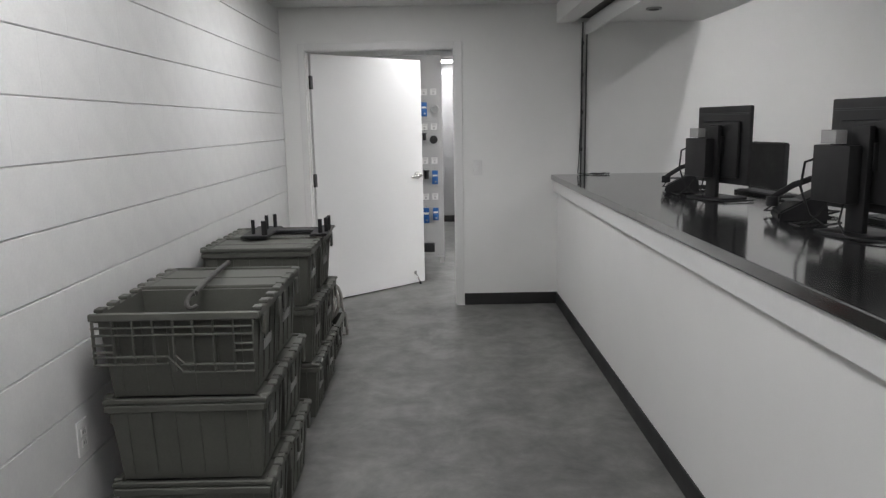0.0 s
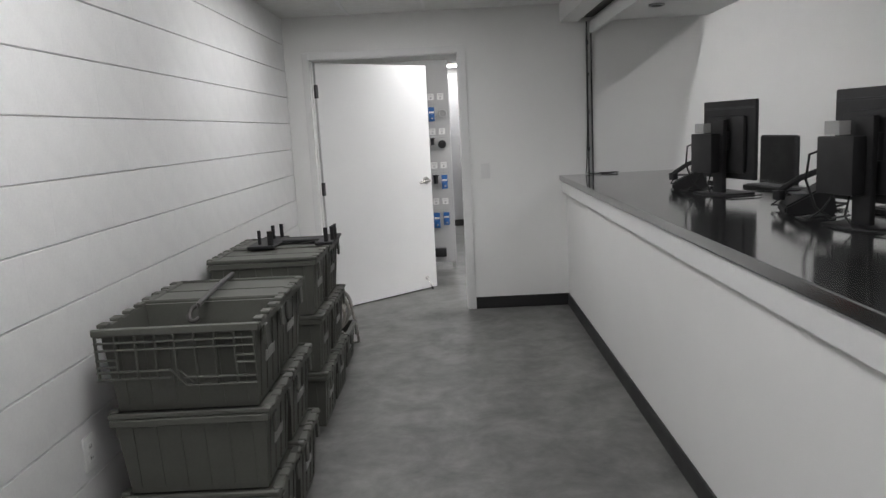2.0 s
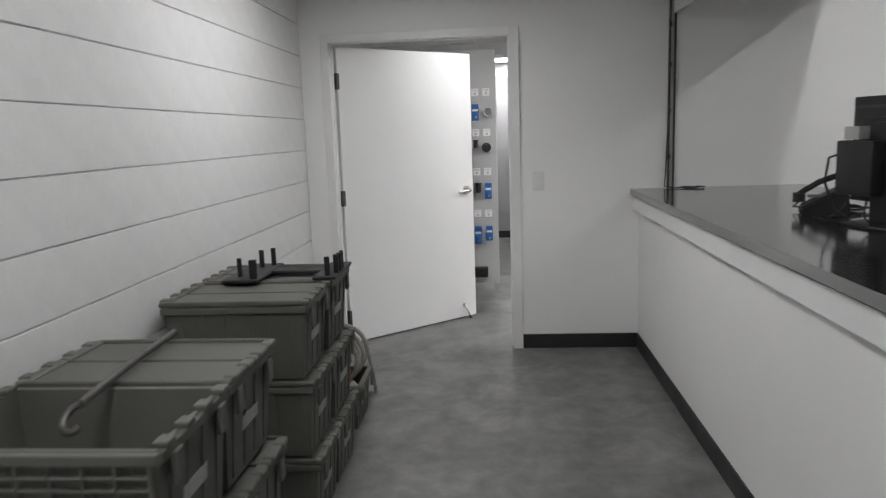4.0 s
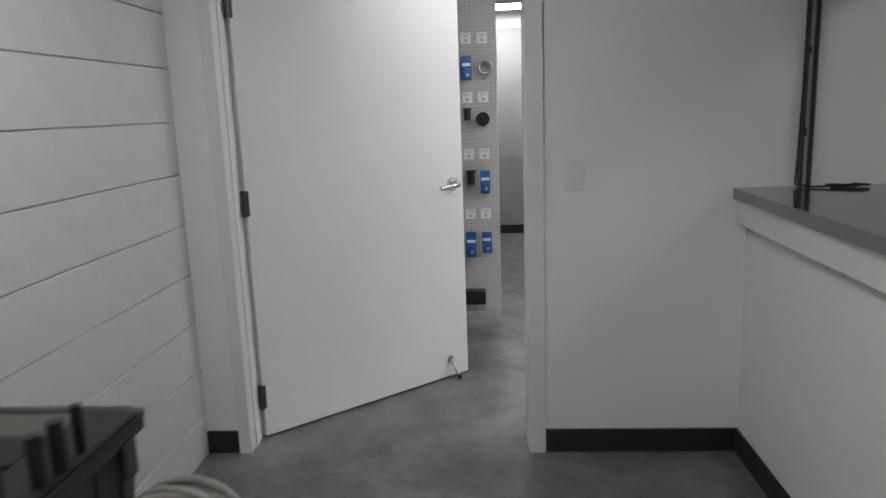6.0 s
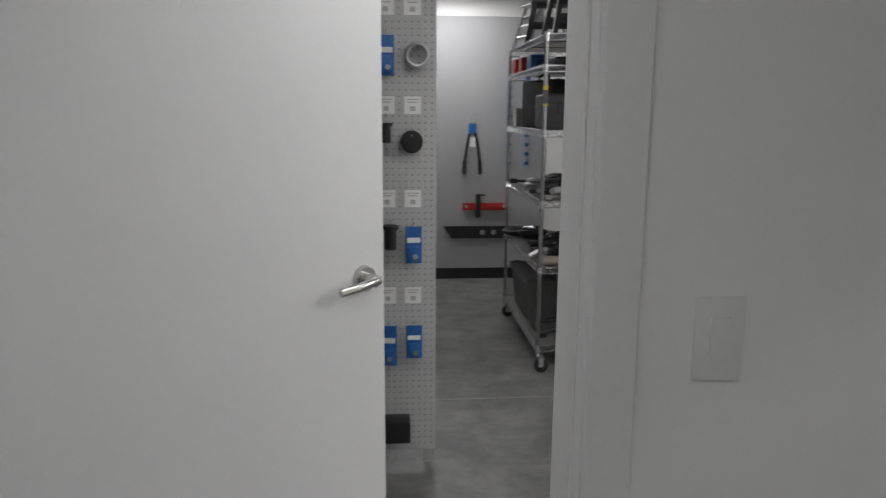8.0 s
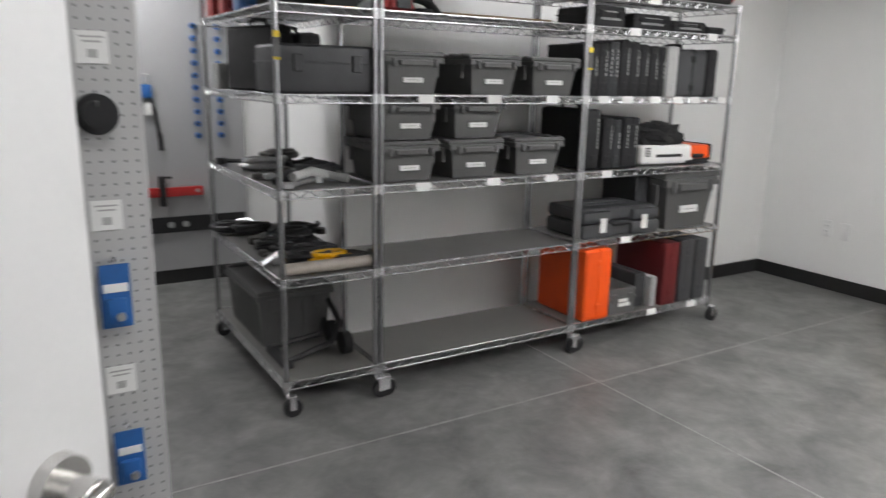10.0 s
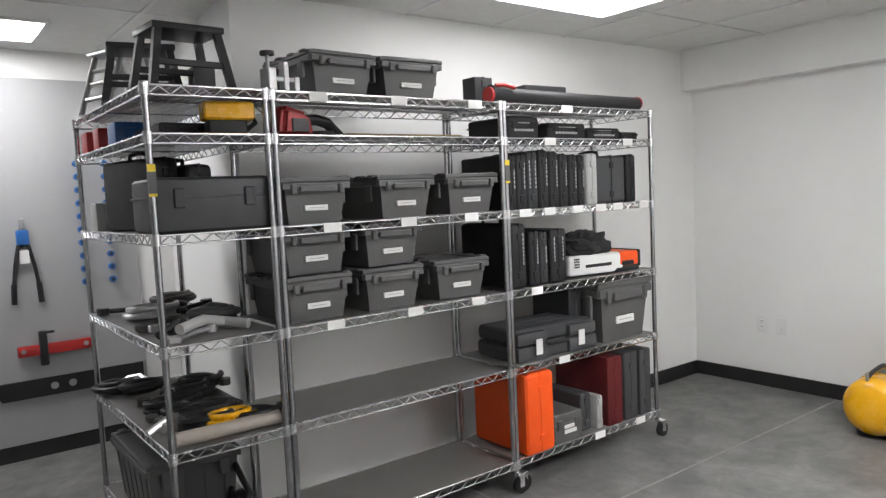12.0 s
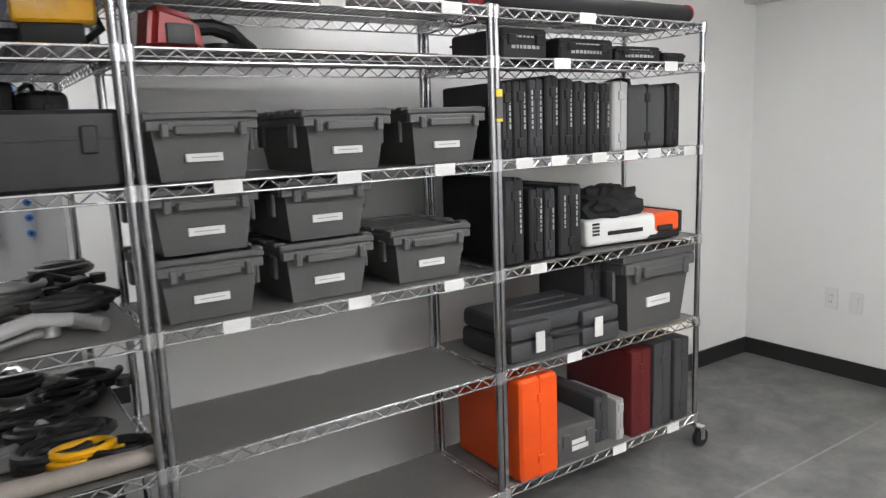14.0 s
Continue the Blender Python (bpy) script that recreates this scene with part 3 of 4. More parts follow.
    box(bm, *b, bevel=0.004, seg=1)
    part("plate", bm, M_BLACK, fr)
for x, y, r in ((-0.13, 0.025, 0.011), (-0.093, 0.08, 0.011), (0.219, -0.19, 0.012), (0.245, -0.134, 0.012), (0.248, -0.088, 0.012), (0.246, -0.03, 0.009), (-0.157, -0.186, 0.01), (-0.084, -0.232, 0.017)):
    bm = bmesh.new()
    bar(bm, (x, y, 0.013), (x, y, 0.092), r, 12)
    part("peg", bm, M_BLACK, fr)

# low open tote with hoses
t5 = make_tote(0.50, 0.36, 0.24, M_TOTE, "open olive grey tote filled with coiled hoses", "stacked totes", False)
t5.matrix_basis = pose(-0.985, 4.66, 0)
bm = bmesh.new()
for k in range(3):
    tube(bm, coil(-0.96 + 0.03 * k, 4.68 + 0.06 * k, 0.31 + 0.02 * k, 0.155 - 0.01 * k, 0.15 - 0.012 * k, 1.4, 0.02, 0.12, "y", 11 + k), 0.012, 8)
tube(bm, coil(-0.97, 4.66, 0.08, 0.16, 0.11, 4.0, 0.03, 0.1, seed=19), 0.013, 8)
tube(bm, [(-1.05, 4.7, 0.40), (-0.95, 4.78, 0.44), (-0.85, 4.86, 0.40), (-0.77, 4.9, 0.3), (-0.745, 4.9, 0.16), (-0.74, 4.93, 0.05), (-0.8, 5.02, 0.016), (-0.9, 5.05, 0.014)], 0.011, 8)
tagged(part("hose", bm, M_HOSE), "coiled pale grey hose spilling from a tote", "hose")
bm = bmesh.new()
box(bm, -0.90, 4.58, 0.2, -0.82, 4.66, 0.30, 0.016)
bar(bm, (-0.86, 4.62, 0.3), (-0.86, 4.62, 0.34), 0.018, 12)
tagged(part("valve_body", bm, M_BRED), "red valve block among the hoses", "valve")
bm = bmesh.new()
box(bm, -1.0, 4.66, 0.2, -0.9, 4.78, 0.36, 0.02)
tagged(part("pump_body", bm, M_BLACK), "black pump body among the coiled hoses", "pump")


# ---- wire shelving ----
LEVELS = (0.153, 0.618, 0.998, 1.39, 1.74, 1.905)


def shelf_unit(name_label, w, d, at, turn, liners, cards):
    """w along x, d along y, front at y=0."""
    t = thing("wire_shelving_unit", name_label, "shelving unit", at, turn, "chrome wire shelving")
    for x in (0.012, w - 0.012):
        for y in (0.012, d - 0.012):
            bm = bmesh.new()
            bar(bm, (x, y, 0.10), (x, y, 1.91), 0.0125, 12)
            for k in range(70):
                z = 0.13 + k * 0.0255
                bar(bm, (x, y, z), (x, y, z + 0.003), 0.0131, 12)
            p = part("post", bm, M_POST, t, "grooved chrome post")
            bm = bmesh.new()
            bar(bm, (x, y, 1.91), (x, y, 1.916), 0.013, 12)
            part("cap", bm, M_LGREY, p)
            c = Vector((x + 0.02, y - 0.02, 0.045))
            bm = bmesh.new()
            bar(bm, c + Vector((0, -0.012, -0.003)), c + Vector((0, 0.012, -0.003)), 0.042, 20)
            wh = part("caster", bm, M_BLACK, t, "black rubber caster wheel")
            bm = bmesh.new()
            for s in (-1, 1):
                box(bm, c.x - 0.018, c.y + s * 0.017 - 0.002, 0.035, c.x + 0.012, c.y + s * 0.017 + 0.002, 0.095)
            box(bm, c.x - 0.025, c.y - 0.02, 0.09, c.x + 0.014, c.y + 0.02, 0.10, 0.002, 1)
            bar(bm, (x, y, 0.09), (x, y, 0.12), 0.012, 10)
            part("fork", bm, M_CHROME, wh)
    for li, z in enumerate(LEVELS):
        bm = bmesh.new()
        edges = (((0.02, 0.006), (w - 0.02, 0.006)), ((0.02, d - 0.006), (w - 0.02, d - 0.006)), ((0.006, 0.02), (0.006, d - 0.02)), ((w - 0.006, 0.02), (w - 0.006, d - 0.02)))
        for (ax, ay), (bx, by) in edges:
            bar(bm, (ax, ay, z), (bx, by, z), 0.0042, 6)
            bar(bm, (ax, ay, z - 0.033), (bx, by, z - 0.033), 0.0036, 6)
            L = math.hypot(bx - ax, by - ay)
            n = max(4, int(L / 0.036))
            for k in range(n):
                f, g = k / n, (k + 1) / n
                za, zb = (z - 0.002, z - 0.031) if k % 2 else (z - 0.031, z - 0.002)
                bar(bm, (ax + (bx - ax) * f, ay + (by - ay) * f, za), (ax + (bx - ax) * g, ay + (by - ay) * g, zb), 0.0026, 5)
        for x in (0.012, w - 0.012):
            for y in (0.012, d - 0.012):
                bar(bm, (x, y, z - 0.036), (x, y, z + 0.006), 0.0175, 12)
        s = part("shelf_frame", bm, M_CHROME, t)
        bm = bmesh.new()
        n = int(w / 0.026)
        for k in range(1, n):
            x = w * k / n
            bar(bm, (x, 0.006, z - 0.001), (x, d - 0.006, z - 0.001), 0.0018, 4)
        for y in (d * 0.33, d * 0.67):
            bar(bm, (0.006, y, z - 0.005), (w - 0.006, y, z - 0.005), 0.003, 5)
        part("wire_deck", bm, M_CHROME, s, "", False)
        if li in liners:
            bm = bmesh.new()
            box(bm, 0.012, 0.012, z - 0.0012, w - 0.012, d - 0.012, z + 0.0009)
            part("shelf_liner", bm, M_LINER, s, "smooth dark grey liner sheet", False)
        for x in cards.get(li, ()):
            bm = bmesh.new()
            box(bm, x - 0.04, -0.003, z - 0.034, x + 0.04, 0.0005, z + 0.004, 0.001, 1)
            box(bm, x - 0.028, -0.0036, z - 0.02, x + 0.028, -0.0029, z - 0.014)
            part("label_card", bm, M_PAPER, s, "white shelf label", False)
    return t


Y0 = 8.90
U1 = shelf_unit("chrome wire shelving end unit loaded with tools", 0.455, 1.19, (0.655, Y0 - 0.005, 0), 0, range(6), {})
U2 = shelf_unit("chrome wire shelving unit holding grey lidded bins", 1.175, 0.457, (1.118, Y0, 0), 0, range(6),
                {2: (0.22, 0.61, 0.97), 3: (0.23, 0.60, 0.95), 5: (0.2, 0.58, 1.0)})
U3 = shelf_unit("chrome wire shelving unit filled with black tool cases", 1.15, 0.457, (2.300, Y0 + 0.01, 0), 0, range(6),
                {0: (0.62, 0.97), 1: (0.36,), 2: (0.18,), 3: (0.12, 0.29, 0.5, 0.68, 0.82, 1.05), 4: (0.31, 0.92), 5: (0.44,)})
for u, x in ((U1, 0.012), (U3, 0.012)):
    bm = bmesh.new()
    box(bm, x - 0.0135, -0.0025, 1.61, x + 0.0135, 0.0, 1.635)
    box(bm, x - 0.0135, -0.0025, 1.525, x + 0.0135, 0.0, 1.535)
    s = part("warning_sticker", bm, M_STICKER, u, "yellow warning sticker", False)
    bm = bmesh.new()
    box(bm, x - 0.0135, -0.0022, 1.535, x + 0.0135, 0.0, 1.61)
    part("sticker_text", bm, M_INK, s, "", False)

# small grey bins
B1 = make_tote(0.30, 0.40, 0.165, M_BIN, "grey lidded plastic bin with a white label on a wire shelf", "shelf bins", True, "")
bm = bmesh.new()
for x in (-0.105, 0.105):
    box(bm, x - 0.011, -0.212, 0.118, x + 0.011, -0.196, 0.158, 0.004, 1)
box(bm, -0.08, -0.214, 0.125, 0.08, -0.196, 0.15, 0.004, 1)
part("front_grip", bm, M_BIN, B1, "", False)
bm = bmesh.new()
vs = box(bm, -0.05, -0.186, 0.052, 0.05, -0.177, 0.074)
part("white_label", bm, M_PAPER, B1, "white printed label", False)
bm = bmesh.new()
box(bm, -0.035, -0.1866, 0.062, 0.035, -0.1855, 0.0645)
part("label_text", bm, M_LGREY, B1, "", False)
BY = Y0 + 0.228
B1.matrix_basis = pose(1.305, BY, 1.394)
for x, z, r in ((1.735, 1.394, 2), (2.115, 1.394, -1), (1.29, 1.002, 0), (1.29, 1.192, 0.7), (1.655, 1.002, -1), (1.655, 1.192, 1), (2.04, 1.002, -3)):
    copy_thing(B1, pose(x, BY, z, 0, 0, r))
for x, r in ((1.46, 4), (1.82, -2)):
    b = copy_thing(B1, pose(x, BY + 0.02, 1.909, 0, 0, r))
    b.scale = (1.05, 1.0, 0.96)


# ---- cases ----
def case(name, label, w, d, h, at, turn, material, handle="front", text=0, group="tool cases", bevel=0.018, latch=None, category="tool case"):
    """A moulded case, w across, d deep, h high, front at -y."""
    t = thing(name, label, category, at, turn, group)
    bm = bmesh.new()
    box(bm, -w / 2, -d / 2, 0, w / 2, d / 2, h, min(bevel, w * 0.24, h * 0.24), 3)
    part("shell", bm, material, t)
    bm = bmesh.new()
    if h > w:
        box(bm, -0.004, -d / 2 - 0.003, 0.012, 0.004, d / 2 + 0.003, h + 0.002, 0.001, 1)
        for z in (h * 0.2, h * 0.8):
            box(bm, -0.016, -d / 2 - 0.006, z - 0.018, 0.016, -d / 2 + 0.004, z + 0.018, 0.003, 1)
    else:
        box(bm, -w / 2 - 0.003, -d / 2 - 0.003, h * 0.62, w / 2 + 0.003, d / 2 + 0.003, h * 0.62 + 0.008, 0.001, 1)
        for x in (-w * 0.3, w * 0.3):
            box(bm, x - 0.02, -d / 2 - 0.009, h * 0.45, x + 0.02, -d / 2 + 0.004, h * 0.8, 0.004, 1)
    part("seam_latch", bm, latch or material, t, "", False)
    if handle == "top":
        bm = bmesh.new()
        tube(bm, [(0, -0.07, h - 0.006), (0, -0.065, h + 0.022), (0, 0, h + 0.03), (0, 0.065, h + 0.022), (0, 0.07, h - 0.006)], 0.009, 8)
        part("handle", bm, latch or material, t)
    if handle == "front":
        bm = bmesh.new()
        tube(bm, [(-0.055, -d / 2 + 0.004, h * 0.45), (-0.05, -d / 2 - 0.022, h * 0.45), (0.05, -d / 2 - 0.022, h * 0.45), (0.055, -d / 2 + 0.004, h * 0.45)], 0.008, 8)
        part("handle", bm, latch or material, t)
    if text:
        bm = bmesh.new()
        rnd = random.Random(int(at[0] * 1000))
        for c in range(text):
            x = (-1) ** c * w * 0.26 if h > w else 0
            z = h * 0.85 if h > w else h * (0.7 - 0.3 * c)
            if h > w:
                while z > h * 0.4:
                    l = rnd.uniform(0.008, 0.02)
                    box(bm, x - 0.0035, -d / 2 - 0.0012, z - l, x + 0.0035, -d / 2 + 0.012, z)
                    z -= l + 0.006
            else:
                u = -w * 0.3
                while u < w * 0.28:
                    l = rnd.uniform(0.008, 0.022)
                    box(bm, u, -d / 2 - 0.0012, z - 0.006, u + l, -d / 2 + 0.001, z + 0.006)
                    u += l + 0.006
        part("lettering", bm, M_LGREY, t, "illegible pale hand lettering", False)
    return t


CY = Y0 + 0.225
ZA, ZB, ZC, ZD, ZE, ZT = 1.391, 1.002, 0.619, 0.154, 1.741, 1.906
# fourth level of cases standing on end
x = 2.345
for w, h, n in ((0.055, 0.27, 1), (0.075, 0.275, 1), (0.08, 0.285, 2), (0.075, 0.295, 1), (0.075, 0.285, 1), (0.07, 0.275, 1), (0.07, 0.27, 1), (0.055, 0.265, 1)):
    case("tool_case", "black plastic tool case standing upright with pale lettering", w - 0.004, 0.36, h, (x + w / 2, CY, ZA), random.uniform(-1, 1), M_BLACK if n == 1 else M_CASE, "", n)
    x += w
case("instrument_case", "light grey narrow case standing upright on a wire shelf", 0.085, 0.34, 0.275, (x + 0.05, CY - 0.02, ZA), 0, M_LGREY, "", 0)
case("carry_case", "dark grey carry case with a black frame and handle", 0.25, 0.33, 0.265, (3.135, CY, ZA), 0, M_DGREY, "top", 0, latch=M_BLACK, bevel=0.03)
case("carry_case", "black case edge standing beside a grey one", 0.08, 0.33, 0.27, (3.31, CY, ZA), 0, M_BLACK, "", 0)
# cases on the third level
case("tool_case", "large black hard case standing upright", 0.10, 0.40, 0.32, (2.385, CY, ZB + 0.003), 0, M_BLACK, "top", 1, bevel=0.03)
case("tool_case", "black plastic tool case standing upright with pale lettering", 0.07, 0.38, 0.275, (2.50, CY, ZB + 0.003), 0, M_BLACK, "", 1)
case("tool_case", "black plastic tool case standing upright with pale lettering", 0.055, 0.36, 0.265, (2.575, CY, ZB + 0.003), 0, M_CASE, "", 1)
case("tool_case", "black plastic tool case standing upright with pale lettering", 0.12, 0.38, 0.275, (2.672, CY, ZB + 0.003), 0, M_BLACK, "", 2)
# flat boxes under the top shelf
for x0, x1, h in ((2.36, 2.58, 0.11), (2.63, 2.93, 0.085), (2.95, 3.21, 0.065), (3.225, 3.365, 0.045)):
    case("flat_case", "flat black plastic case with faint pale lettering", x1 - x0, 0.3, h, ((x0 + x1) / 2, CY - 0.02, ZE), random.uniform(-3, 3), M_BLACK, "", 2 if h > 0.05 else 0)
# second level
pc = thing("power_tool_case", "dark grey moulded power tool case lying flat with white tags", "tool case", (2.66, CY - 0.02, ZC), -2, "tool cases")
bm = bmesh.new()
box(bm, -0.285, -0.15, 0.0, 0.285, 0.17, 0.085, 0.025, 3)
box(bm, -0.285, -0.17, 0.0, -0.075, -0.1, 0.08, 0.02, 2)
box(bm, 0.075, -0.17, 0.0, 0.285, -0.1, 0.08, 0.02, 2)
part("lower_shell", bm, M_DGREY, pc)
bm = bmesh.new()
box(bm, -0.28, -0.14, 0.087, 0.28, 0.168, 0.165, 0.03, 3)
box(bm, -0.282, -0.168, 0.084, -0.08, -0.1, 0.15, 0.02, 2)
box(bm, 0.08, -0.168, 0.084, 0.282, -0.1, 0.15, 0.02, 2)
part("lid", bm, M_DGREY, pc, "dark grey lid with two raised lobes")
for y in (-0.05, 0.03):
    bm = bmesh.new()
    box(bm, -0.16, y, 0.16, 0.16, y + 0.03, 0.171, 0.004, 1)
    part("lid_ridge", bm, M_DGREY, pc)
bm = bmesh.new()
tube(bm, [(-0.08, -0.145, 0.075), (-0.065, -0.166, 0.075), (0.065, -0.166, 0.075), (0.08, -0.145, 0.075)], 0.011, 8)
part("handle", bm, M_BLACK, pc)
for x in (2.495, 2.81):
    bm = bmesh.new()
    box(bm, x - 0.022, CY - 0.205, 0.655, x + 0.022, CY - 0.2, 0.735)
    tagged(part("paper_tag", bm, M_PAPER, None, "", False), "white paper tag on a grey tool case", "tag")
bb = copy_thing(B1, pose(3.20, BY, ZC))
bb.scale = (1.5, 1.0, 1.85)
bb["label"] = "tall grey lidded plastic bin with a white label"
case("tool_case", "dark case standing behind a tall grey bin", 0.1, 0.3, 0.31, (2.93, CY + 0.09, ZC), 0, M_CASE, "", 0)
# bottom level
case("equipment_case", "bright orange hard case standing on the bottom shelf", 0.2, 0.42, 0.415, (2.47, CY - 0.015, ZD), 0, M_ORANGE, "top", 0, bevel=0.03, latch=M_ORANGE)
case("ammo_box", "small grey plastic box with white labels", 0.2, 0.30, 0.155, (2.70, CY - 0.05, ZD), -4, M_BIN, "", 0, bevel=0.012)
bm = bmesh.new()
box(bm, 2.655, CY - 0.206, 0.202, 2.745, CY - 0.202, 0.222)
box(bm, 2.655, CY - 0.206, 0.229, 2.735, CY - 0.202, 0.247)
tagged(part("paper_label", bm, M_PAPER, None, "", False), "white labels on a small grey box", "label")
case("tool_case", "dark grey case standing behind a small box", 0.085, 0.32, 0.21, (2.885, CY + 0.01, ZD), 0, M_DGREY, "", 0)
case("binder", "light grey narrow case on the bottom shelf", 0.045, 0.3, 0.185, (2.965, CY - 0.03, ZD), 0, M_LGREY, "", 0)
case("tool_case", "dark red metal tool case standing upright", 0.125, 0.4, 0.385, (3.075, CY, ZD), 0, M_RED, "", 0, bevel=0.01)
case("tool_case", "grey metal tool case standing upright", 0.115, 0.4, 0.39, (3.215, CY, ZD), 0, M_DGREY, "", 0, bevel=0.01)
case("tool_case", "grey metal tool case standing upright", 0.1, 0.4, 0.385, (3.345, CY, ZD), 0, M_DGREY, "", 0, bevel=0.01)

# white and orange power pack with a black bag on it
pw = thing("battery_charger", "white and orange charger unit with a black front", "charger", (3.09, CY - 0.02, ZB + 0.003), -6)
bm = bmesh.new()
box(bm, -0.27, -0.15, 0.004, 0.13, 0.16, 0.112, 0.025, 4)
sh2 = part("shell", bm, M_PAPER, pw, "white plastic shell")
bm = bmesh.new()
for i in range(4):
    for j in range(3):
        box(bm, -0.24 + 0.013 * j, -0.153, 0.05 + 0.014 * i, -0.231 + 0.013 * j, -0.148, 0.059 + 0.014 * i)
box(bm, -0.16, -0.153, 0.045, 0.03, -0.148, 0.062)
part("grille", bm, M_BLACK, sh2, "", False)
bm = bmesh.new()
box(bm, 0.09, -0.152, 0.03, 0.245, 0.15, 0.112, 0.02, 3)
part("front_cover", bm, M_ORANGE, pw, "orange end cover")
bm = bmesh.new()
box(bm, 0.06, -0.15, 0.0, 0.25, 0.14, 0.034, 0.012, 2)
box(bm, 0.236, -0.155, 0.02, 0.256, 0.13, 0.116, 0.008, 2)
box(bm, 0.11, -0.158, 0.036, 0.2, -0.145, 0.06, 0.004, 1)
part("foot", bm, M_BLACK, pw)
bm = bmesh.new()
bmesh.ops.create_icosphere(bm, subdivisions=4, radius=1.0)
for v in bm.verts:
    k = 1 + 0.22 * noise.noise(v.co * 2.1) + 0.2 * noise.noise(v.co * 5)
    v.co = Vector((3.03 + v.co.x * 0.19 * k, CY - 0.02 + v.co.y * 0.13 * k, max(1.116, 1.15 + v.co.z * 0.095 * k)))
tagged(part("tool_bag", bm, M_FABRIC), "crumpled black fabric bag on a charger", "bag")

# things on top of the right unit
bm = bmesh.new()
tube(bm, [(2.30, Y0 + 0.1, 1.965), (2.42, Y0 + 0.1, 1.955), (2.9, Y0 + 0.1, 1.95), (3.42, Y0 + 0.1, 1.95)], 0.04, 16)
pt = tagged(part("carry_tube", bm, M_BLACK), "long black padded carry tube with red ends", "tube case")
for x0, x1 in ((2.285, 2.302), (3.418, 3.432)):
    bm = bmesh.new()
    bar(bm, (x0, Y0 + 0.1, 1.955), (x1, Y0 + 0.1, 1.955), 0.038, 16)
    part("end_cap", bm, M_BRED, pt, "red end cap")
bm = bmesh.new()
tube(bm, [(2.31, Y0 + 0.07, 1.998), (2.36, Y0 + 0.06, 2.0), (2.43, Y0 + 0.06, 1.99)], 0.01, 6)
part("strap", bm, M_BRED, pt, "red strap")
case("accessory_box", "small black upright box on the top shelf", 0.12, 0.1, 0.16, (2.38, CY + 0.06, ZT), 0, M_BLACK, "", 0, bevel=0.008)
case("accessory_box", "black rectangular case on the top shelf", 0.30, 0.16, 0.135, (2.80, CY + 0.06, ZT), -3, M_BLACK, "", 0, bevel=0.01)

# things on unit two
gr = thing("angle_grinder", "red and black angle grinder lying on a wire shelf", "power tool", (1.29, Y0 + 0.17, ZE + 0.002), 8)
bm = bmesh.new()
vs = box(bm, -0.10, -0.06, 0.0, 0.07, 0.06, 0.13)
for v in vs:
    if v.co.z > 0.05:
        v.co.x = v.co.x * 0.75 - 0.005
        v.co.z -= 0.03 if v.co.x > 0 else 0
bmesh.ops.bevel(bm, geom=bm.edges[:], offset=0.022, segments=3, affect="EDGES")
part("motor_body", bm, M_BRED, gr, "red motor housing")
bm = bmesh.new()
box(bm, -0.05, -0.068, 0.02, 0.03, -0.055, 0.075, 0.006, 2)
part("side_cover", bm, M_DGREY, gr, "dark grey side cover")
bm = bmesh.new()
tube(bm, [(0.05, 0, 0.075), (0.11, 0, 0.08), (0.16, -0.01, 0.065), (0.2, 0.0, 0.035), (0.24, 0.02, 0.018)], 0.024, 10)
bar(bm, (0.13, -0.01, 0.001), (0.13, -0.01, 0.03), 0.05, 20)
part("gear_head", bm, M_BLACK, gr)
bm = bmesh.new()
box(bm, 1.55, Y0 + 0.2, ZE + 0.002, 2.2, Y0 + 0.3, ZE + 0.03, 0.003, 1)
tagged(part("wooden_strip", bm, M_CARD), "flat tan wooden strip lying on a shelf", "wood strip")
cl = thing("bench_clamp", "silver bench clamp with a black knob", "clamp", (1.16, Y0 + 0.1, ZT), 10)
bm = bmesh.new()
box(bm, -0.02, -0.03, 0, 0.02, 0.03, 0.1, 0.004, 1)
box(bm, 0.06, -0.02, 0.0, 0.085, 0.02, 0.13, 0.004, 1)
box(bm, -0.02, -0.015, 0.05, 0.12, 0.015, 0.07, 0.004, 1)
box(bm, 0.11, -0.02, 0.0, 0.135, 0.02, 0.075, 0.004, 1)
bar(bm, (0, 0, 0.1), (0, 0, 0.15), 0.008, 10)
part("frame", bm, M_ALU, cl)
bm = bmesh.new()
bar(bm, (0, 0, 0.15), (0, 0, 0.165), 0.028, 14)
part("knob", bm, M_BLACK, cl)

# ---- end unit contents ----
case("equipment_case", "long black hard case with latches on a wire shelf", 0.43, 0.3, 0.20, (0.89, Y0 + 0.17, ZA), 0, M_CASE, "", 0, bevel=0.025)
case("equipment_case", "black case with a carrying handle standing upright", 0.12, 0.42, 0.30, (0.80, Y0 + 0.66, ZA), 14, M_BLACK, "top", 0, bevel=0.03)
case("equipment_case", "black case standing behind another one", 0.12, 0.42, 0.27, (0.95, Y0 + 0.66, ZA), 10, M_CASE, "top", 0, bevel=0.03)
case("battery_pack", "small grey and pale battery pack", 0.09, 0.12, 0.13, (0.73, Y0 + 1.05, ZA), 0, M_LGREY, "", 0, bevel=0.01, category="battery")
# upper shelf
for x, y, mm, n, w in ((0.73, Y0 + 1.05, M_BRED, "red", 0.12), (0.74, Y0 + 0.86, M_BRED, "red", 0.1), (0.75, Y0 + 0.62, M_BLUE, "blue", 0.13)):
    bm = bmesh.new()
    box(bm, x - 0.06, y - w / 2, ZE + 0.001, x + 0.06, y + w / 2, ZE + 0.1, 0.012)
    box(bm, x - 0.03, y - w / 2 - 0.02, ZE + 0.03, x + 0.03, y + w / 2 + 0.02, ZE + 0.075, 0.012)
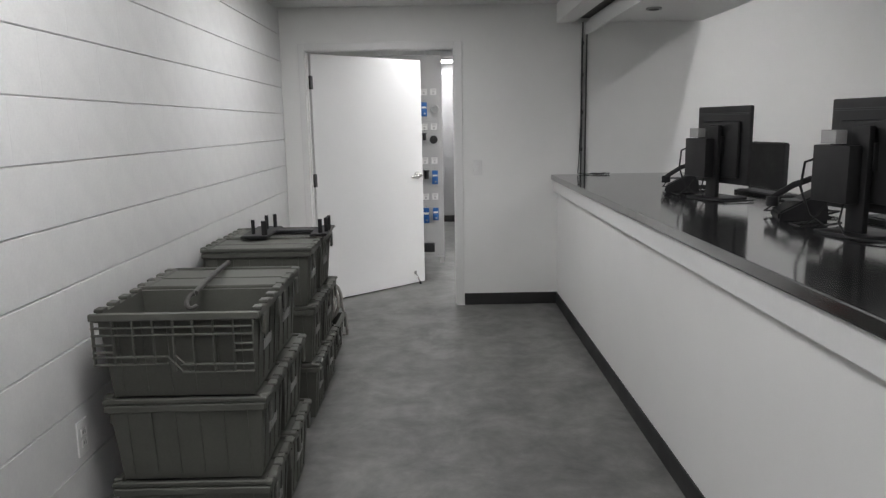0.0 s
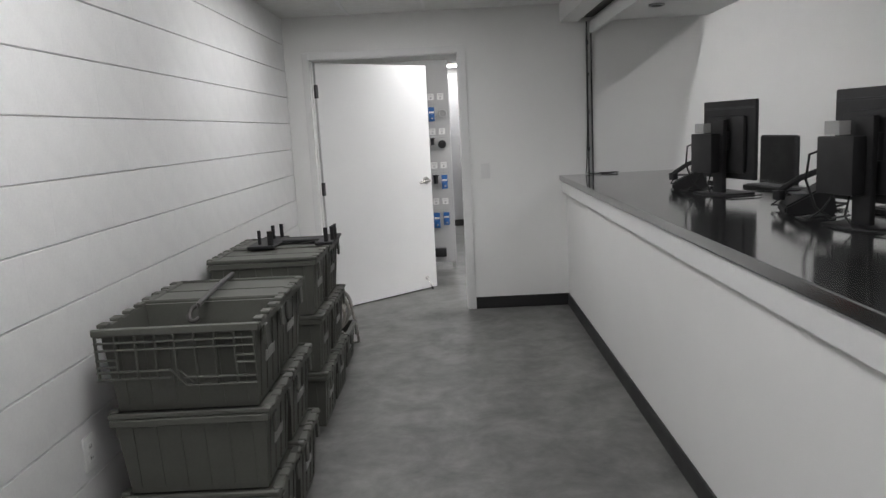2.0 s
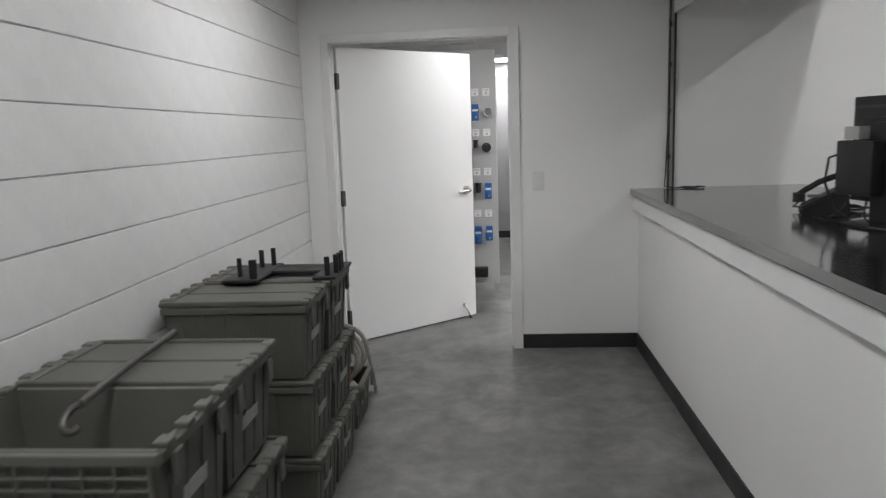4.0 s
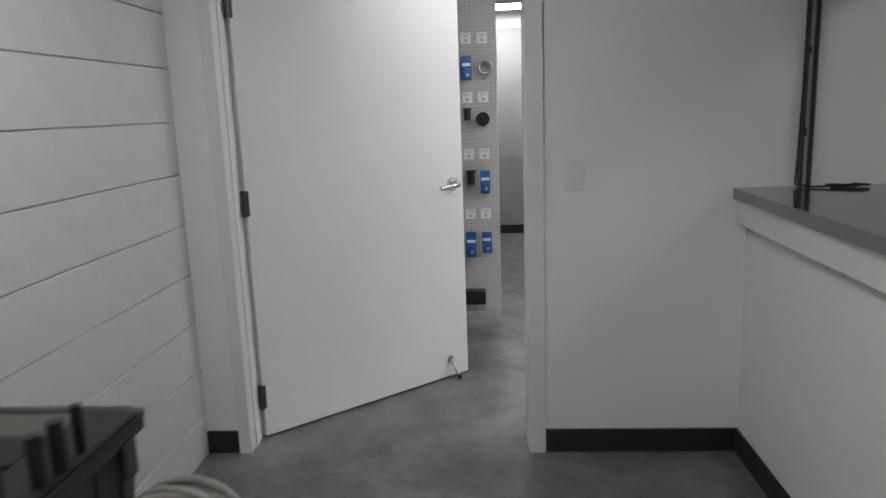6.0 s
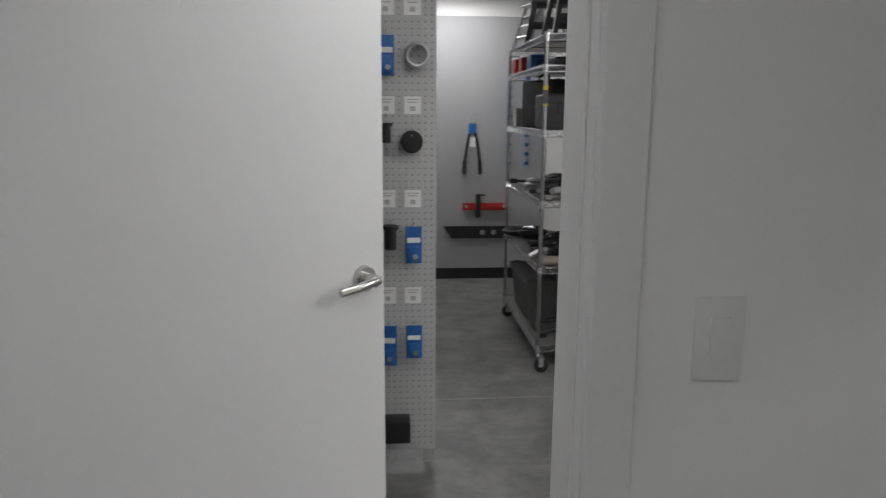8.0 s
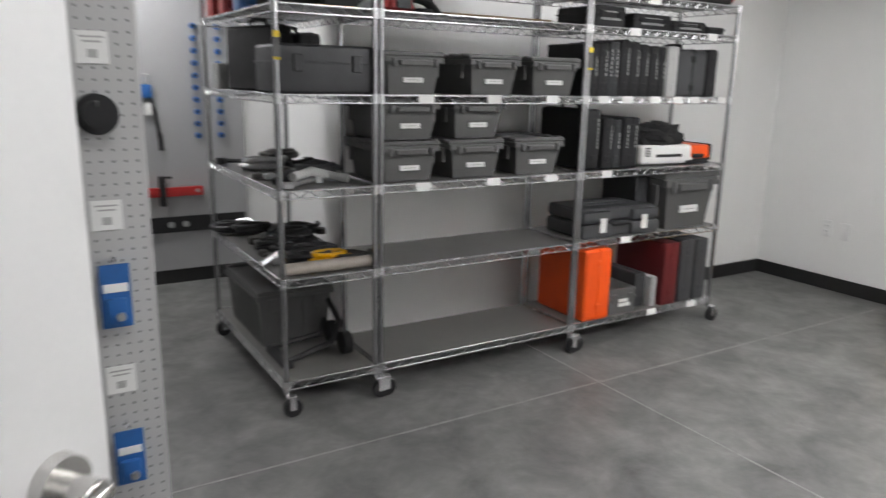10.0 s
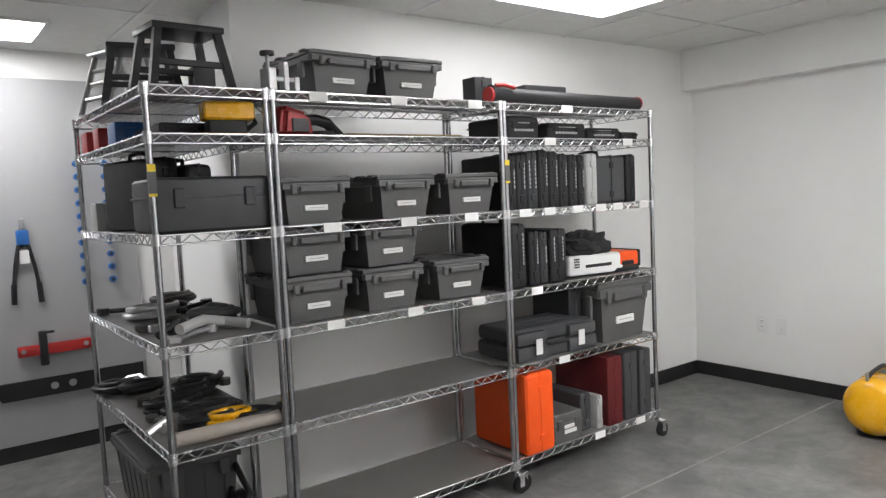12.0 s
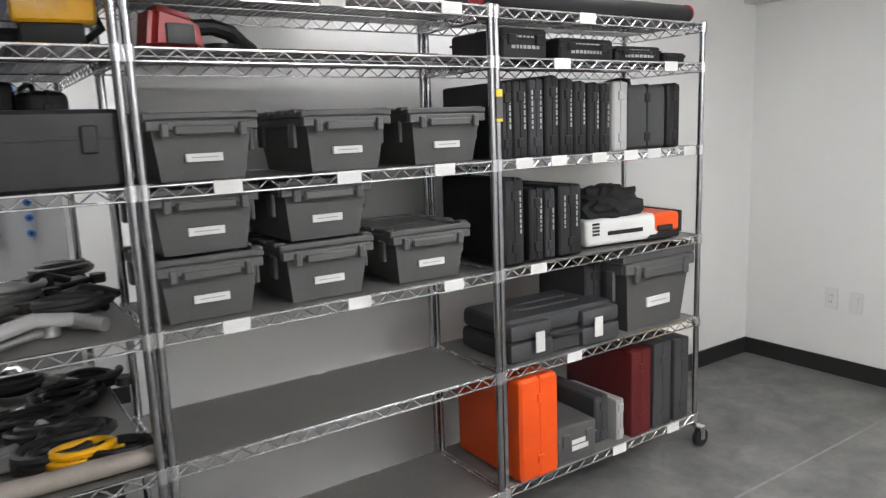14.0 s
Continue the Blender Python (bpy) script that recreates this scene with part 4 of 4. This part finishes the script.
    tagged(part("tool_pouch", bm, mm), n + " plastic tool box on a high shelf", "tool box")
case("flat_case", "long black flat case under the top shelf", 0.2, 0.62, 0.06, (0.86, Y0 + 0.5, ZE), 0, M_BLACK, "", 0)
dr = thing("heat_gun", "yellow and black power tool lying on a shelf", "power tool", (0.99, Y0 + 0.1, ZE + 0.002), -8)
bm = bmesh.new()
box(bm, -0.10, -0.05, 0.055, 0.09, 0.05, 0.125, 0.018, 3)
part("motor_body", bm, M_YELLOW, dr, "yellow plastic body")
bm = bmesh.new()
box(bm, -0.085, -0.045, 0.0, 0.06, 0.045, 0.058, 0.014, 3)
tube(bm, [(0.08, 0, 0.09), (0.10, 0, 0.05), (0.05, 0, 0.012)], 0.01, 8)
part("grip", bm, M_BLACK, dr)


def stool(at, turn, material, label, s=1.0):
    t = thing("step_stool", label, "stool", at, turn, "stools on the shelf")
    bm = bmesh.new()
    box(bm, -0.14 * s, -0.11 * s, 0.245 * s, 0.14 * s, 0.11 * s, 0.27 * s, 0.006, 2)
    part("seat", bm, material, t)
    for sx in (-1, 1):
        for sy in (-1, 1):
            bm = bmesh.new()
            vs = box(bm, -0.014, -0.014, 0, 0.014, 0.014, 0.246 * s)
            for v in vs:
                f = 1 - v.co.z / (0.246 * s)
                v.co.x += sx * (0.115 + 0.045 * f) * s
                v.co.y += sy * (0.09 + 0.03 * f) * s
            part("leg", bm, material, t, "", False)
    for sy in (-1, 1):
        bm = bmesh.new()
        box(bm, -0.13 * s, sy * 0.1 * s - 0.008, 0.11 * s, 0.13 * s, sy * 0.1 * s + 0.008, 0.135 * s, 0.003, 1)
        part("stretcher", bm, material, t, "", False)


stool((0.90, Y0 + 0.33, ZT), 4, M_BLACK, "black step stool on top of the shelving")
stool((0.84, Y0 + 0.66, ZT), -12, M_DGREY, "dark grey stool on top of the shelving", 0.95)
ld = thing("folding_stand", "silver aluminium folding stand on the top shelf", "stand", (0.82, Y0 + 0.92, ZT), 20)
bm = bmesh.new()
for x0, x1 in ((-0.14, -0.05), (0.16, 0.06)):
    for y in (-0.1, 0.1):
        bar(bm, (x0, y, 0.0), (x1, y, 0.27), 0.013, 8)
for z, x in ((0.07, 0.115), (0.14, 0.09), (0.2, 0.07)):
    bar(bm, (-x, -0.1, z), (-x, 0.1, z), 0.01, 8)
part("tube_frame", bm, M_ALU, ld)
bm = bmesh.new()
box(bm, -0.09, -0.11, 0.265, 0.1, 0.11, 0.28, 0.004, 1)
part("top_plate", bm, M_ALU, ld)
bm = bmesh.new()
box(bm, 0.98, Y0 + 0.42, ZT, 1.07, Y0 + 0.5, ZT + 0.15, 0.006)
tagged(part("small_box", bm, M_DGREY), "small dark grey upright box on the top shelf", "box")

# loose tools on the two lower levels of the end unit
rnd = random.Random(4)


def clutter(name, label, category, x, y, z, kind, k, mm):
    bm = bmesh.new()
    a = rnd.uniform(0, 6.28)
    if kind == "belt":
        tube(bm, coil(x, y, z + 0.014, 0.075 + 0.02 * rnd.random(), 0.05 + 0.02 * rnd.random(), 3.0, 0.014, 0.22, seed=k), 0.014, 7)
    elif kind == "wrench":
        L = rnd.uniform(0.09, 0.15)
        c, s = math.cos(a), math.sin(a)
        bar(bm, (x - L * c, y - L * s, z + 0.014), (x + L * c, y + L * s, z + 0.018), 0.011, 8)
        bar(bm, (x + L * c, y + L * s, z + 0.002), (x + L * c, y + L * s, z + 0.034), 0.028, 12)
        box(bm, x - L * c - 0.025, y - L * s - 0.02, z + 0.001, x - L * c + 0.025, y - L * s + 0.02, z + 0.03, 0.006, 1)
    else:
        tube(bm, [(x - 0.09 * math.cos(a), y - 0.09 * math.sin(a), z + 0.016), (x, y, z + 0.05), (x + 0.06 * math.cos(a + 0.5), y + 0.06 * math.sin(a + 0.5), z + 0.04), (x + 0.1 * math.cos(a + 1), y + 0.1 * math.sin(a + 1), z + 0.016)], 0.015, 8)
        box(bm, x - 0.035, y - 0.03, z + 0.001, x + 0.035, y + 0.03, z + 0.045, 0.008, 1)
    tagged(part(name, bm, mm), label, category, "loose shelf tools")


ZBL, ZCL = 1.002, 0.622
k = 0
for i in range(12):
    x, y = 0.72 + 0.33 * rnd.random(), Y0 + 0.1 + 0.09 * i
    kind = ("wrench", "bracket", "wrench", "belt")[i % 4]
    mm = (M_ALU, M_IRON, M_BLACK, M_DGREY)[(i * 7 // 3) % 4]
    clutter({"wrench": "wrench", "bracket": "pipe_bracket", "belt": "strap"}[kind], {"wrench": "worn metal wrench lying on the shelf liner", "bracket": "bent metal bracket lying on the shelf liner", "belt": "dark coiled strap on the shelf liner"}[kind], "tool", x, y, ZBL, kind, k, mm)
    k += 1
for i in range(20):
    x, y = 0.72 + 0.34 * rnd.random(), Y0 + 0.12 + 0.052 * i
    kind = ("belt", "wrench", "belt", "bracket")[i % 4]
    mm = (M_BLACK, M_IRON, M_BLACK, M_ALU)[i % 4]
    clutter({"wrench": "wrench", "bracket": "pipe_bracket", "belt": "strap"}[kind], {"wrench": "dark metal wrench among coiled straps", "bracket": "bent metal bracket among coiled straps", "belt": "dark coiled strap among tools"}[kind], "tool", x, y, ZCL, kind, k, mm)
    k += 1
bm = bmesh.new()
tube(bm, [(0.73, Y0 + 0.03, ZBL + 0.05), (0.85, Y0 + 0.12, ZBL + 0.06), (0.95, Y0 + 0.2, ZBL + 0.03), (1.02, Y0 + 0.12, ZBL + 0.02)], 0.02, 10)
tagged(part("grey_handle", bm, M_LGREY), "pale grey bent handle on the shelf", "tool")
bm = bmesh.new()
for k in range(3):
    tube(bm, coil(0.93, Y0 + 0.15, ZCL + 0.014 + 0.022 * k, 0.085 - 0.006 * k, 0.05 - 0.004 * k, 1.0, 0.0, 0.05, seed=31, step=28), 0.0125, 8)
tube(bm, [(0.86, Y0 + 0.13, ZCL + 0.02), (0.95, Y0 + 0.1, ZCL + 0.03), (1.03, Y0 + 0.12, ZCL + 0.045)], 0.012, 8)
tagged(part("yellow_strap", bm, M_YELLOW), "bright yellow coiled strap on the shelf liner", "strap")
bm = bmesh.new()
bar(bm, (0.69, Y0 + 0.05, ZCL + 0.03), (1.09, Y0 + 0.05, ZCL + 0.03), 0.027, 16)
tagged(part("cardboard_tube", bm, M_PIPE), "grey tan tube lying along the shelf edge", "tube")

# grey tote and cart parts on the bottom of the end unit
make_tote(0.60, 0.40, 0.27, M_BIN, "large grey tote on the bottom shelf", "shelf bins", True, "x").matrix_basis = pose(0.875, Y0 + 0.74, 0.155, 0, 0, 90)
ct = thing("hand_dolly", "black folded hand dolly on the bottom shelf", "dolly", (0.88, Y0 + 0.26, 0.155), 0)
bm = bmesh.new()
tube(bm, [(-0.16, -0.1, 0.03), (0.1, -0.02, 0.06), (0.17, 0.05, 0.12), (0.17, 0.2, 0.2)], 0.014, 8)
tube(bm, [(-0.16, 0.12, 0.03), (0.1, 0.14, 0.05), (0.15, 0.2, 0.1)], 0.014, 8)
box(bm, -0.18, -0.12, 0.0, -0.13, 0.15, 0.035, 0.006, 1)
part("frame", bm, M_BLACK, ct)
for y in (-0.06, 0.12):
    bm = bmesh.new()
    bar(bm, (0.13, y, 0.06), (0.17, y, 0.06), 0.055, 18)
    part("wheel", bm, M_BLACK, ct)

# ---- pegboard beside the door ----
PY = 7.82
pg = thing("pegboard_panel", "grey perforated pegboard hung with small packaged parts", "pegboard", (0, PY, 0))
bm = bmesh.new()
box(bm, -1.25, 0.0, 0.07, -0.002, 0.02, 2.27, 0.002, 1)
part("board", bm, M_PEG, pg, "grey painted board", False)
# board is solid: dark grey squares on its face paint the shade in the holes
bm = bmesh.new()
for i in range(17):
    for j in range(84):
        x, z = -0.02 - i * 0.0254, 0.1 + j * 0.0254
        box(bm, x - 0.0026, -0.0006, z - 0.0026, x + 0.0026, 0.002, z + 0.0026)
tagged(part("hole", bm, M_HOLE_SHADE, pg, "small dark squares painted as the shade in peg holes", False), "", "", "", "stuff")
bm = bmesh.new()
for x in (-0.03, -1.2):
    box(bm, x - 0.02, 0.021, 0.0, x + 0.02, 0.06, 2.27)
part("upright", bm, M_LGREY, pg, "", False)
COLS = (-0.095, -0.198, -0.3, -0.41, -0.52)


def hook(x, z, l=0.05):
    bm = bmesh.new()
    tube(bm, [(x, PY + 0.002, z), (x, PY - l, z), (x, PY - l - 0.006, z + 0.012)], 0.0025, 6)
    tagged(part("peg_hook", bm, M_CHROME), "small chrome peg hook", "hook", "peg hooks")


def packet(x, z, w=0.062, h=0.13):
    hook(x, z + h / 2 + 0.012)
    t = thing("parts_packet", "blue carded packet with a white strip on a hook", "packet", (x, PY - 0.03, z), random.uniform(-6, 6), "blue packets")
    bm = bmesh.new()
    box(bm, -w / 2, -0.002, -h / 2, w / 2, 0.002, h / 2, 0.001, 1)
    c = part("card", bm, M_BLUE, t, "", False)
    bm = bmesh.new()
    box(bm, -w / 2 + 0.006, -0.004, -0.002 + h * 0.08, w / 2 - 0.006, -0.002, h * 0.2)
    part("strip", bm, M_PAPER, c, "white printed strip", False)
    bm = bmesh.new()
    box(bm, -w / 2 + 0.01, -0.016, -h * 0.42, w / 2 - 0.012, -0.002, -h * 0.02, 0.005, 2)
    part("blister", bm, M_BLUE, c)
    bm = bmesh.new()
    bar(bm, (0.005, -0.016, -h * 0.3), (0.005, -0.024, -h * 0.3), 0.01, 12)
    part("fitting", bm, M_ALU, c)


for c, x in enumerate(COLS):
    for z in (1.885, 1.514, 1.148, 0.751):
        t = thing("paper_label", "white paper label with small print on the pegboard", "label", (x, PY - 0.002, z), 0, "pegboard labels")
        bm = bmesh.new()
        box(bm, -0.033, -0.002, -0.034, 0.033, 0.0, 0.034)
        p = part("sheet", bm, M_PAPER, t, "", False)
        bm = bmesh.new()
        for zz, l in ((0.022, 0.024), (0.012, 0.018)):
            box(bm, -l, -0.0026, zz - 0.002, l, -0.0019, zz + 0.002)
        box(bm, -0.01, -0.0026, -0.022, 0.01, -0.0019, -0.004)
        part("print", bm, M_LGREY, p, "", False)
packet(-0.198, 1.70, 0.065, 0.15)
packet(-0.093, 0.965, 0.065, 0.15)
packet(-0.092, 0.56, 0.065, 0.14)
packet(-0.197, 0.545, 0.068, 0.17)
packet(-0.31, 0.965)
packet(-0.31, 0.56)
hook(-0.079, 1.727)
bm = bmesh.new()
for u in (0.0, 0.012, 0.024):
    tube(bm, coil(-0.079, PY - 0.02 - u, 1.70, 0.04, 0.04, 1.0, 0, 0, "y", 2, 30), 0.0075, 8)
tagged(part("metal_ring", bm, M_ALU), "dull metal ring hanging on the pegboard", "ring")
hook(-0.1, 1.39)
t = thing("round_fitting", "round black rubber fitting hanging on the pegboard", "fitting", (-0.1, PY - 0.03, 1.374))
bm = bmesh.new()
bar(bm, (0, 0.025, 0), (0, -0.01, 0), 0.044, 28)
part("disc", bm, M_BLACK, t)
bm = bmesh.new()
bar(bm, (0, -0.01, 0), (0, -0.022, 0), 0.03, 22)
part("hub", bm, M_BLACK, t)
for x, z, s in ((-0.185, 1.0, 1.0), (-0.2, 1.41, 0.8)):
    hook(x, z + 0.06)
    t = thing("pipe_plug", "black stepped rubber plug on a peg hook", "fitting", (x, PY - 0.034, z), 0, "rubber plugs")
    bm = bmesh.new()
    bar(bm, (0, 0, -0.05 * s), (0, 0, 0.03 * s), 0.024 * s, 16)
    part("stem", bm, M_BLACK, t)
    bm = bmesh.new()
    bar(bm, (0, 0, 0.03 * s), (0, 0, 0.045 * s), 0.033 * s, 18)
    part("flange", bm, M_BLACK, t)
bm = bmesh.new()
box(bm, -0.27, PY - 0.1, 0.145, -0.11, PY - 0.001, 0.235, 0.006)
tagged(part("parts_tray", bm, M_BLACK), "black plastic tray fixed low on the pegboard", "tray")

# ---- grey tool boards on the far wall ----
fw = thing("tool_board", "grey painted tool board covering the far wall", "tool board", (0, 11.3, 0))
for i in range(3):
    bm = bmesh.new()
    box(bm, 1.2 - 1.22 * (i + 1) + 0.003, -0.02, 0.1, 1.2 - 1.22 * i - 0.003, -0.0005, 2.29, 0.002, 1)
    part("panel", bm, M_GREYWALL, fw, "", False)
FY = 11.279
for x in (0.871, 1.03):
    for j in range(10):
        z = 1.78 - 0.0815 * j
        t = thing("blue_knob", "blue plastic knob hanging on the tool board", "knob", (x, FY, z), 0, "blue knobs")
        bm = bmesh.new()
        bar(bm, (0, 0, 0), (0, -0.03, 0), 0.02, 12)
        part("grip", bm, M_BLUE, t)
        bm = bmesh.new()
        bar(bm, (0, -0.03, 0), (0, -0.036, 0), 0.009, 8)
        part("stud", bm, M_BLACK, t)
bc = thing("bolt_cutter", "blue and black bolt cutter hanging open on the board", "bolt cutter", (0.55, FY - 0.015, 1.2))
for s in (-1, 1):
    bm = bmesh.new()
    tube(bm, [(s * 0.006, 0, 0.17), (s * 0.03, 0, 0.08), (s * 0.05, 0, -0.02), (s * 0.068, 0, -0.16)], 0.011, 8)
    a = part("arm", bm, M_BLACK, bc)
    bm = bmesh.new()
    tube(bm, [(s * 0.066, 0, -0.13), (s * 0.072, 0, -0.25)], 0.016, 8)
    part("grip", bm, M_BLACK, a)
bm = bmesh.new()
box(bm, -0.035, -0.012, 0.1, 0.035, 0.012, 0.19, 0.01, 2)
part("head", bm, M_BLUE, bc, "blue painted head")
bm = bmesh.new()
box(bm, -0.016, -0.01, 0.19, 0.016, 0.01, 0.26, 0.006, 1)
part("jaw", bm, M_ALU, bc)
bm = bmesh.new()
box(bm, -0.025, -0.014, -0.01, 0.025, -0.01, 0.07)
part("tag", bm, M_PAPER, bc, "white tag", False)
vs_ = thing("pipe_clamp", "red pipe clamp bar with a black screw head", "clamp", (0.67, FY - 0.02, 0.665))
bm = bmesh.new()
box(bm, -0.2, -0.015, -0.035, 0.21, 0.015, 0.03, 0.008, 2)
part("bar", bm, M_BRED, vs_, "red painted bar")
bm = bmesh.new()
box(bm, -0.085, -0.03, -0.1, -0.04, 0.015, 0.11, 0.012, 2)
bar(bm, (-0.06, -0.015, 0.1), (0.0, -0.015, 0.1), 0.008, 8)
part("screw_head", bm, M_BLACK, vs_)
for x in (-0.17, 0.17):
    bm = bmesh.new()
    bar(bm, (x, -0.016, 0), (x, -0.022, 0), 0.014, 12)
    part("rivet", bm, M_ALU, vs_)
lv = thing("cutting_blade", "long flat black steel blade hanging on the board", "blade", (0.62, FY - 0.012, 0.43))
bm = bmesh.new()
vs = box(bm, -0.32, -0.008, -0.055, 0.55, 0.008, 0.055)
for v in vs:
    if v.co.x < 0 and v.co.z < 0:
        v.co.x += 0.07
part("blade", bm, M_BLACK, lv, "", False)
for x in (0.03, 0.13):
    bm = bmesh.new()
    bar(bm, (x, -0.008, 0), (x, -0.012, 0), 0.022, 14)
    part("bolt_hole", bm, M_ALU, lv)

# ---- air tank and cart ----
tk = thing("air_tank", "glossy yellow portable air tank lying on the concrete", "air tank", (4.16, 8.04, 0), 7)
R = 0.165
bm = bmesh.new()
prof = [(0.0, 0.0), (0.06, 0.003), (0.11, 0.012), (0.145, 0.032), (0.16, 0.052), (R, 0.075), (R, 0.46), (0.16, 0.48), (0.145, 0.5), (0.11, 0.52), (0.06, 0.53), (0.0, 0.534)]
rings = []
for r, u in prof:
    rings.append([bm.verts.new((u, r * math.cos(a), R + 0.02 + r * math.sin(a))) for a in [2 * math.pi * i / 32 for i in range(32)]] if r else [bm.verts.new((u, 0, R + 0.02))])
for a, b in zip(rings, rings[1:]):
    for i in range(32):
        j = (i + 1) % 32
        if len(a) == 1:
            bm.faces.new((a[0], b[i], b[j]))
        elif len(b) == 1:
            bm.faces.new((a[i], a[j], b[0]))
        else:
            bm.faces.new((a[i], a[j], b[j], b[i]))
shell = part("tank_shell", bm, M_YELLOW, tk, "glossy yellow steel shell")
bm = bmesh.new()
box(bm, 0.2, -0.06, 2 * R + 0.018, 0.3, 0.02, 2 * R + 0.0215)
part("data_plate", bm, M_DGREY, shell, "grey data plate", False)
bm = bmesh.new()
tube(bm, [(0.07, 0.03, 2 * R + 0.0), (0.08, 0.03, 2 * R + 0.03), (0.16, 0.03, 2 * R + 0.036), (0.28, 0.03, 2 * R + 0.036), (0.36, 0.03, 2 * R + 0.03), (0.37, 0.03, 2 * R + 0.01)], 0.012, 8)
part("handle", bm, M_BLACK, tk)
bm = bmesh.new()
bar(bm, (0.05, 0.03, 2 * R), (0.03, 0.03, 2 * R + 0.05), 0.01, 8)
part("valve", bm, M_ALU, tk)
for u in (0.12, 0.4):
    bm = bmesh.new()
    box(bm, u - 0.02, -0.1, 0.0, u + 0.02, 0.1, 0.045, 0.006, 1)
    part("foot", bm, M_BLACK, tk)

cr = thing("service_cart", "black moulded service cart with coiled red and blue hoses", "cart", (4.30, 7.44, 0), -66)
cr.scale = (1, 1, 1.05)
W, Dp = 0.30, 0.24
bm = bmesh.new()
box(bm, -W, -Dp, 0.10, W, Dp, 0.17, 0.02, 2)
part("base", bm, M_DGREY, cr, "charcoal base tray")
bm = bmesh.new()
for sx in (-1, 1):
    box(bm, sx * W * 0.86 - 0.025, -Dp * 0.8, 0.16, sx * W * 0.86 + 0.025, Dp * 0.85, 0.62, 0.01, 2)
box(bm, -W * 0.85, Dp * 0.5, 0.16, W * 0.85, Dp * 0.8, 0.62, 0.008, 1)
part("side_wall", bm, M_BLACK, cr)
bm = bmesh.new()
box(bm, -W * 0.97, -Dp * 0.95, 0.6, W * 0.97, Dp * 0.95, 0.86, 0.02, 2)
hd = part("bin", bm, M_CASE, cr, "charcoal upper bin")
bm = bmesh.new()
box(bm, -0.03, -Dp * 0.95 - 0.006, 0.66, 0.14, -Dp * 0.95 + 0.002, 0.80, 0.003, 1)
part("notice", bm, M_LGREY, hd, "pale grey notice", False)
bm = bmesh.new()
box(bm, -W * 1.06, -Dp * 1.05, 0.855, W * 1.06, Dp * 1.05, 0.895, 0.015, 2)
part("rim", bm, M_DGREY, cr)
bm = bmesh.new()
box(bm, -W * 0.85, -Dp * 0.4, 0.89, W * 0.85, Dp * 0.9, 0.95, 0.01, 2)
box(bm, -W * 0.8, Dp * 0.3, 0.95, W * 0.8, Dp * 0.9, 0.985, 0.01, 2)
part("lid", bm, M_LGREY, cr, "pale grey lid")
for sx in (-1, 1):
    bm = bmesh.new()
    bar(bm, (sx * (W + 0.015), -0.05, 0.1), (sx * (W + 0.07), -0.05, 0.1), 0.1, 24)
    w_ = part("wheel", bm, M_BLACK, cr, "black rubber wheel")
    bm = bmesh.new()
    bar(bm, (sx * (W + 0.065), -0.05, 0.1), (sx * (W + 0.076), -0.05, 0.1), 0.05, 18)
    part("hub", bm, M_DGREY, w_)
bm = bmesh.new()
bar(bm, (0.2, -Dp * 0.6, 0.0), (0.2, -Dp * 0.6, 0.1), 0.03, 12)
bar(bm, (-0.2, -Dp * 0.6, 0.0), (-0.2, -Dp * 0.6, 0.1), 0.03, 12)
part("front_foot", bm, M_BLACK, cr)
for mm, r, z, s, lab in ((M_BRED, 0.12, 0.33, 3, "red coiled hose"), (M_NAVY, 0.135, 0.36, 8, "blue coiled hose")):
    bm = bmesh.new()
    tube(bm, coil(0.02, -0.05 - 0.03 * (s == 3), z, r, r * 0.8, 3.2, 0.016, 0.12, "y", s), 0.01, 8)
    tube(bm, [(-0.1, -0.06, z), (-0.17, -0.08, z + 0.12), (-0.2, -0.06, 0.6)], 0.01, 8)
    part("hose", bm, mm, cr, lab)

# ---- block courses of the left wall ----
def block_mesh(z0, z1):
    bm = bmesh.new()
    # length along y, face at +x
    L, b, e = 0.4064, 0.0045, 0.003
    pts = [(0, z0 + 0.001), (0.016, z0 + 0.001), (0.0225, z0 + b), (0.0225, z1 - b), (0.016, z1 - 0.001), (0, z1 - 0.001)]
    rows = []
    for y, k in ((-L / 2, 0.93), (-L / 2 + e, 1), (L / 2 - e, 1), (L / 2, 0.93)):
        rows.append([bm.verts.new((min(x, 0.016) + max(0, x - 0.016) * k, y, z)) for x, z in pts])
    for a, c in zip(rows, rows[1:]):
        for i in range(5):
            bm.faces.new((a[i], a[i + 1], c[i + 1], c[i]))
    bm.faces.new(rows[0])
    bm.faces.new(rows[-1])
    return finish(bm, "brick", M_BLOCK)


FULL = block_mesh(-0.105, 0.105)
for i in range(12):
    z = -0.032 + 0.2095 * (i + 0.5)
    y = 3.07 + 0.2032 + (0.2032 if i % 2 else 0) - 0.4064 * 13
    while y - 0.2032 < 5.9:
        cut = min(0.4064, 5.922 - (y - 0.2032))
        b = new("brick", FULL)
        b.parent = LEFT
        b.matrix_basis = pose(-1.3465, y - 0.2032 + cut / 2, z) @ Matrix.Diagonal((1, cut / 0.4064, 1, 1))
        y += 0.4064
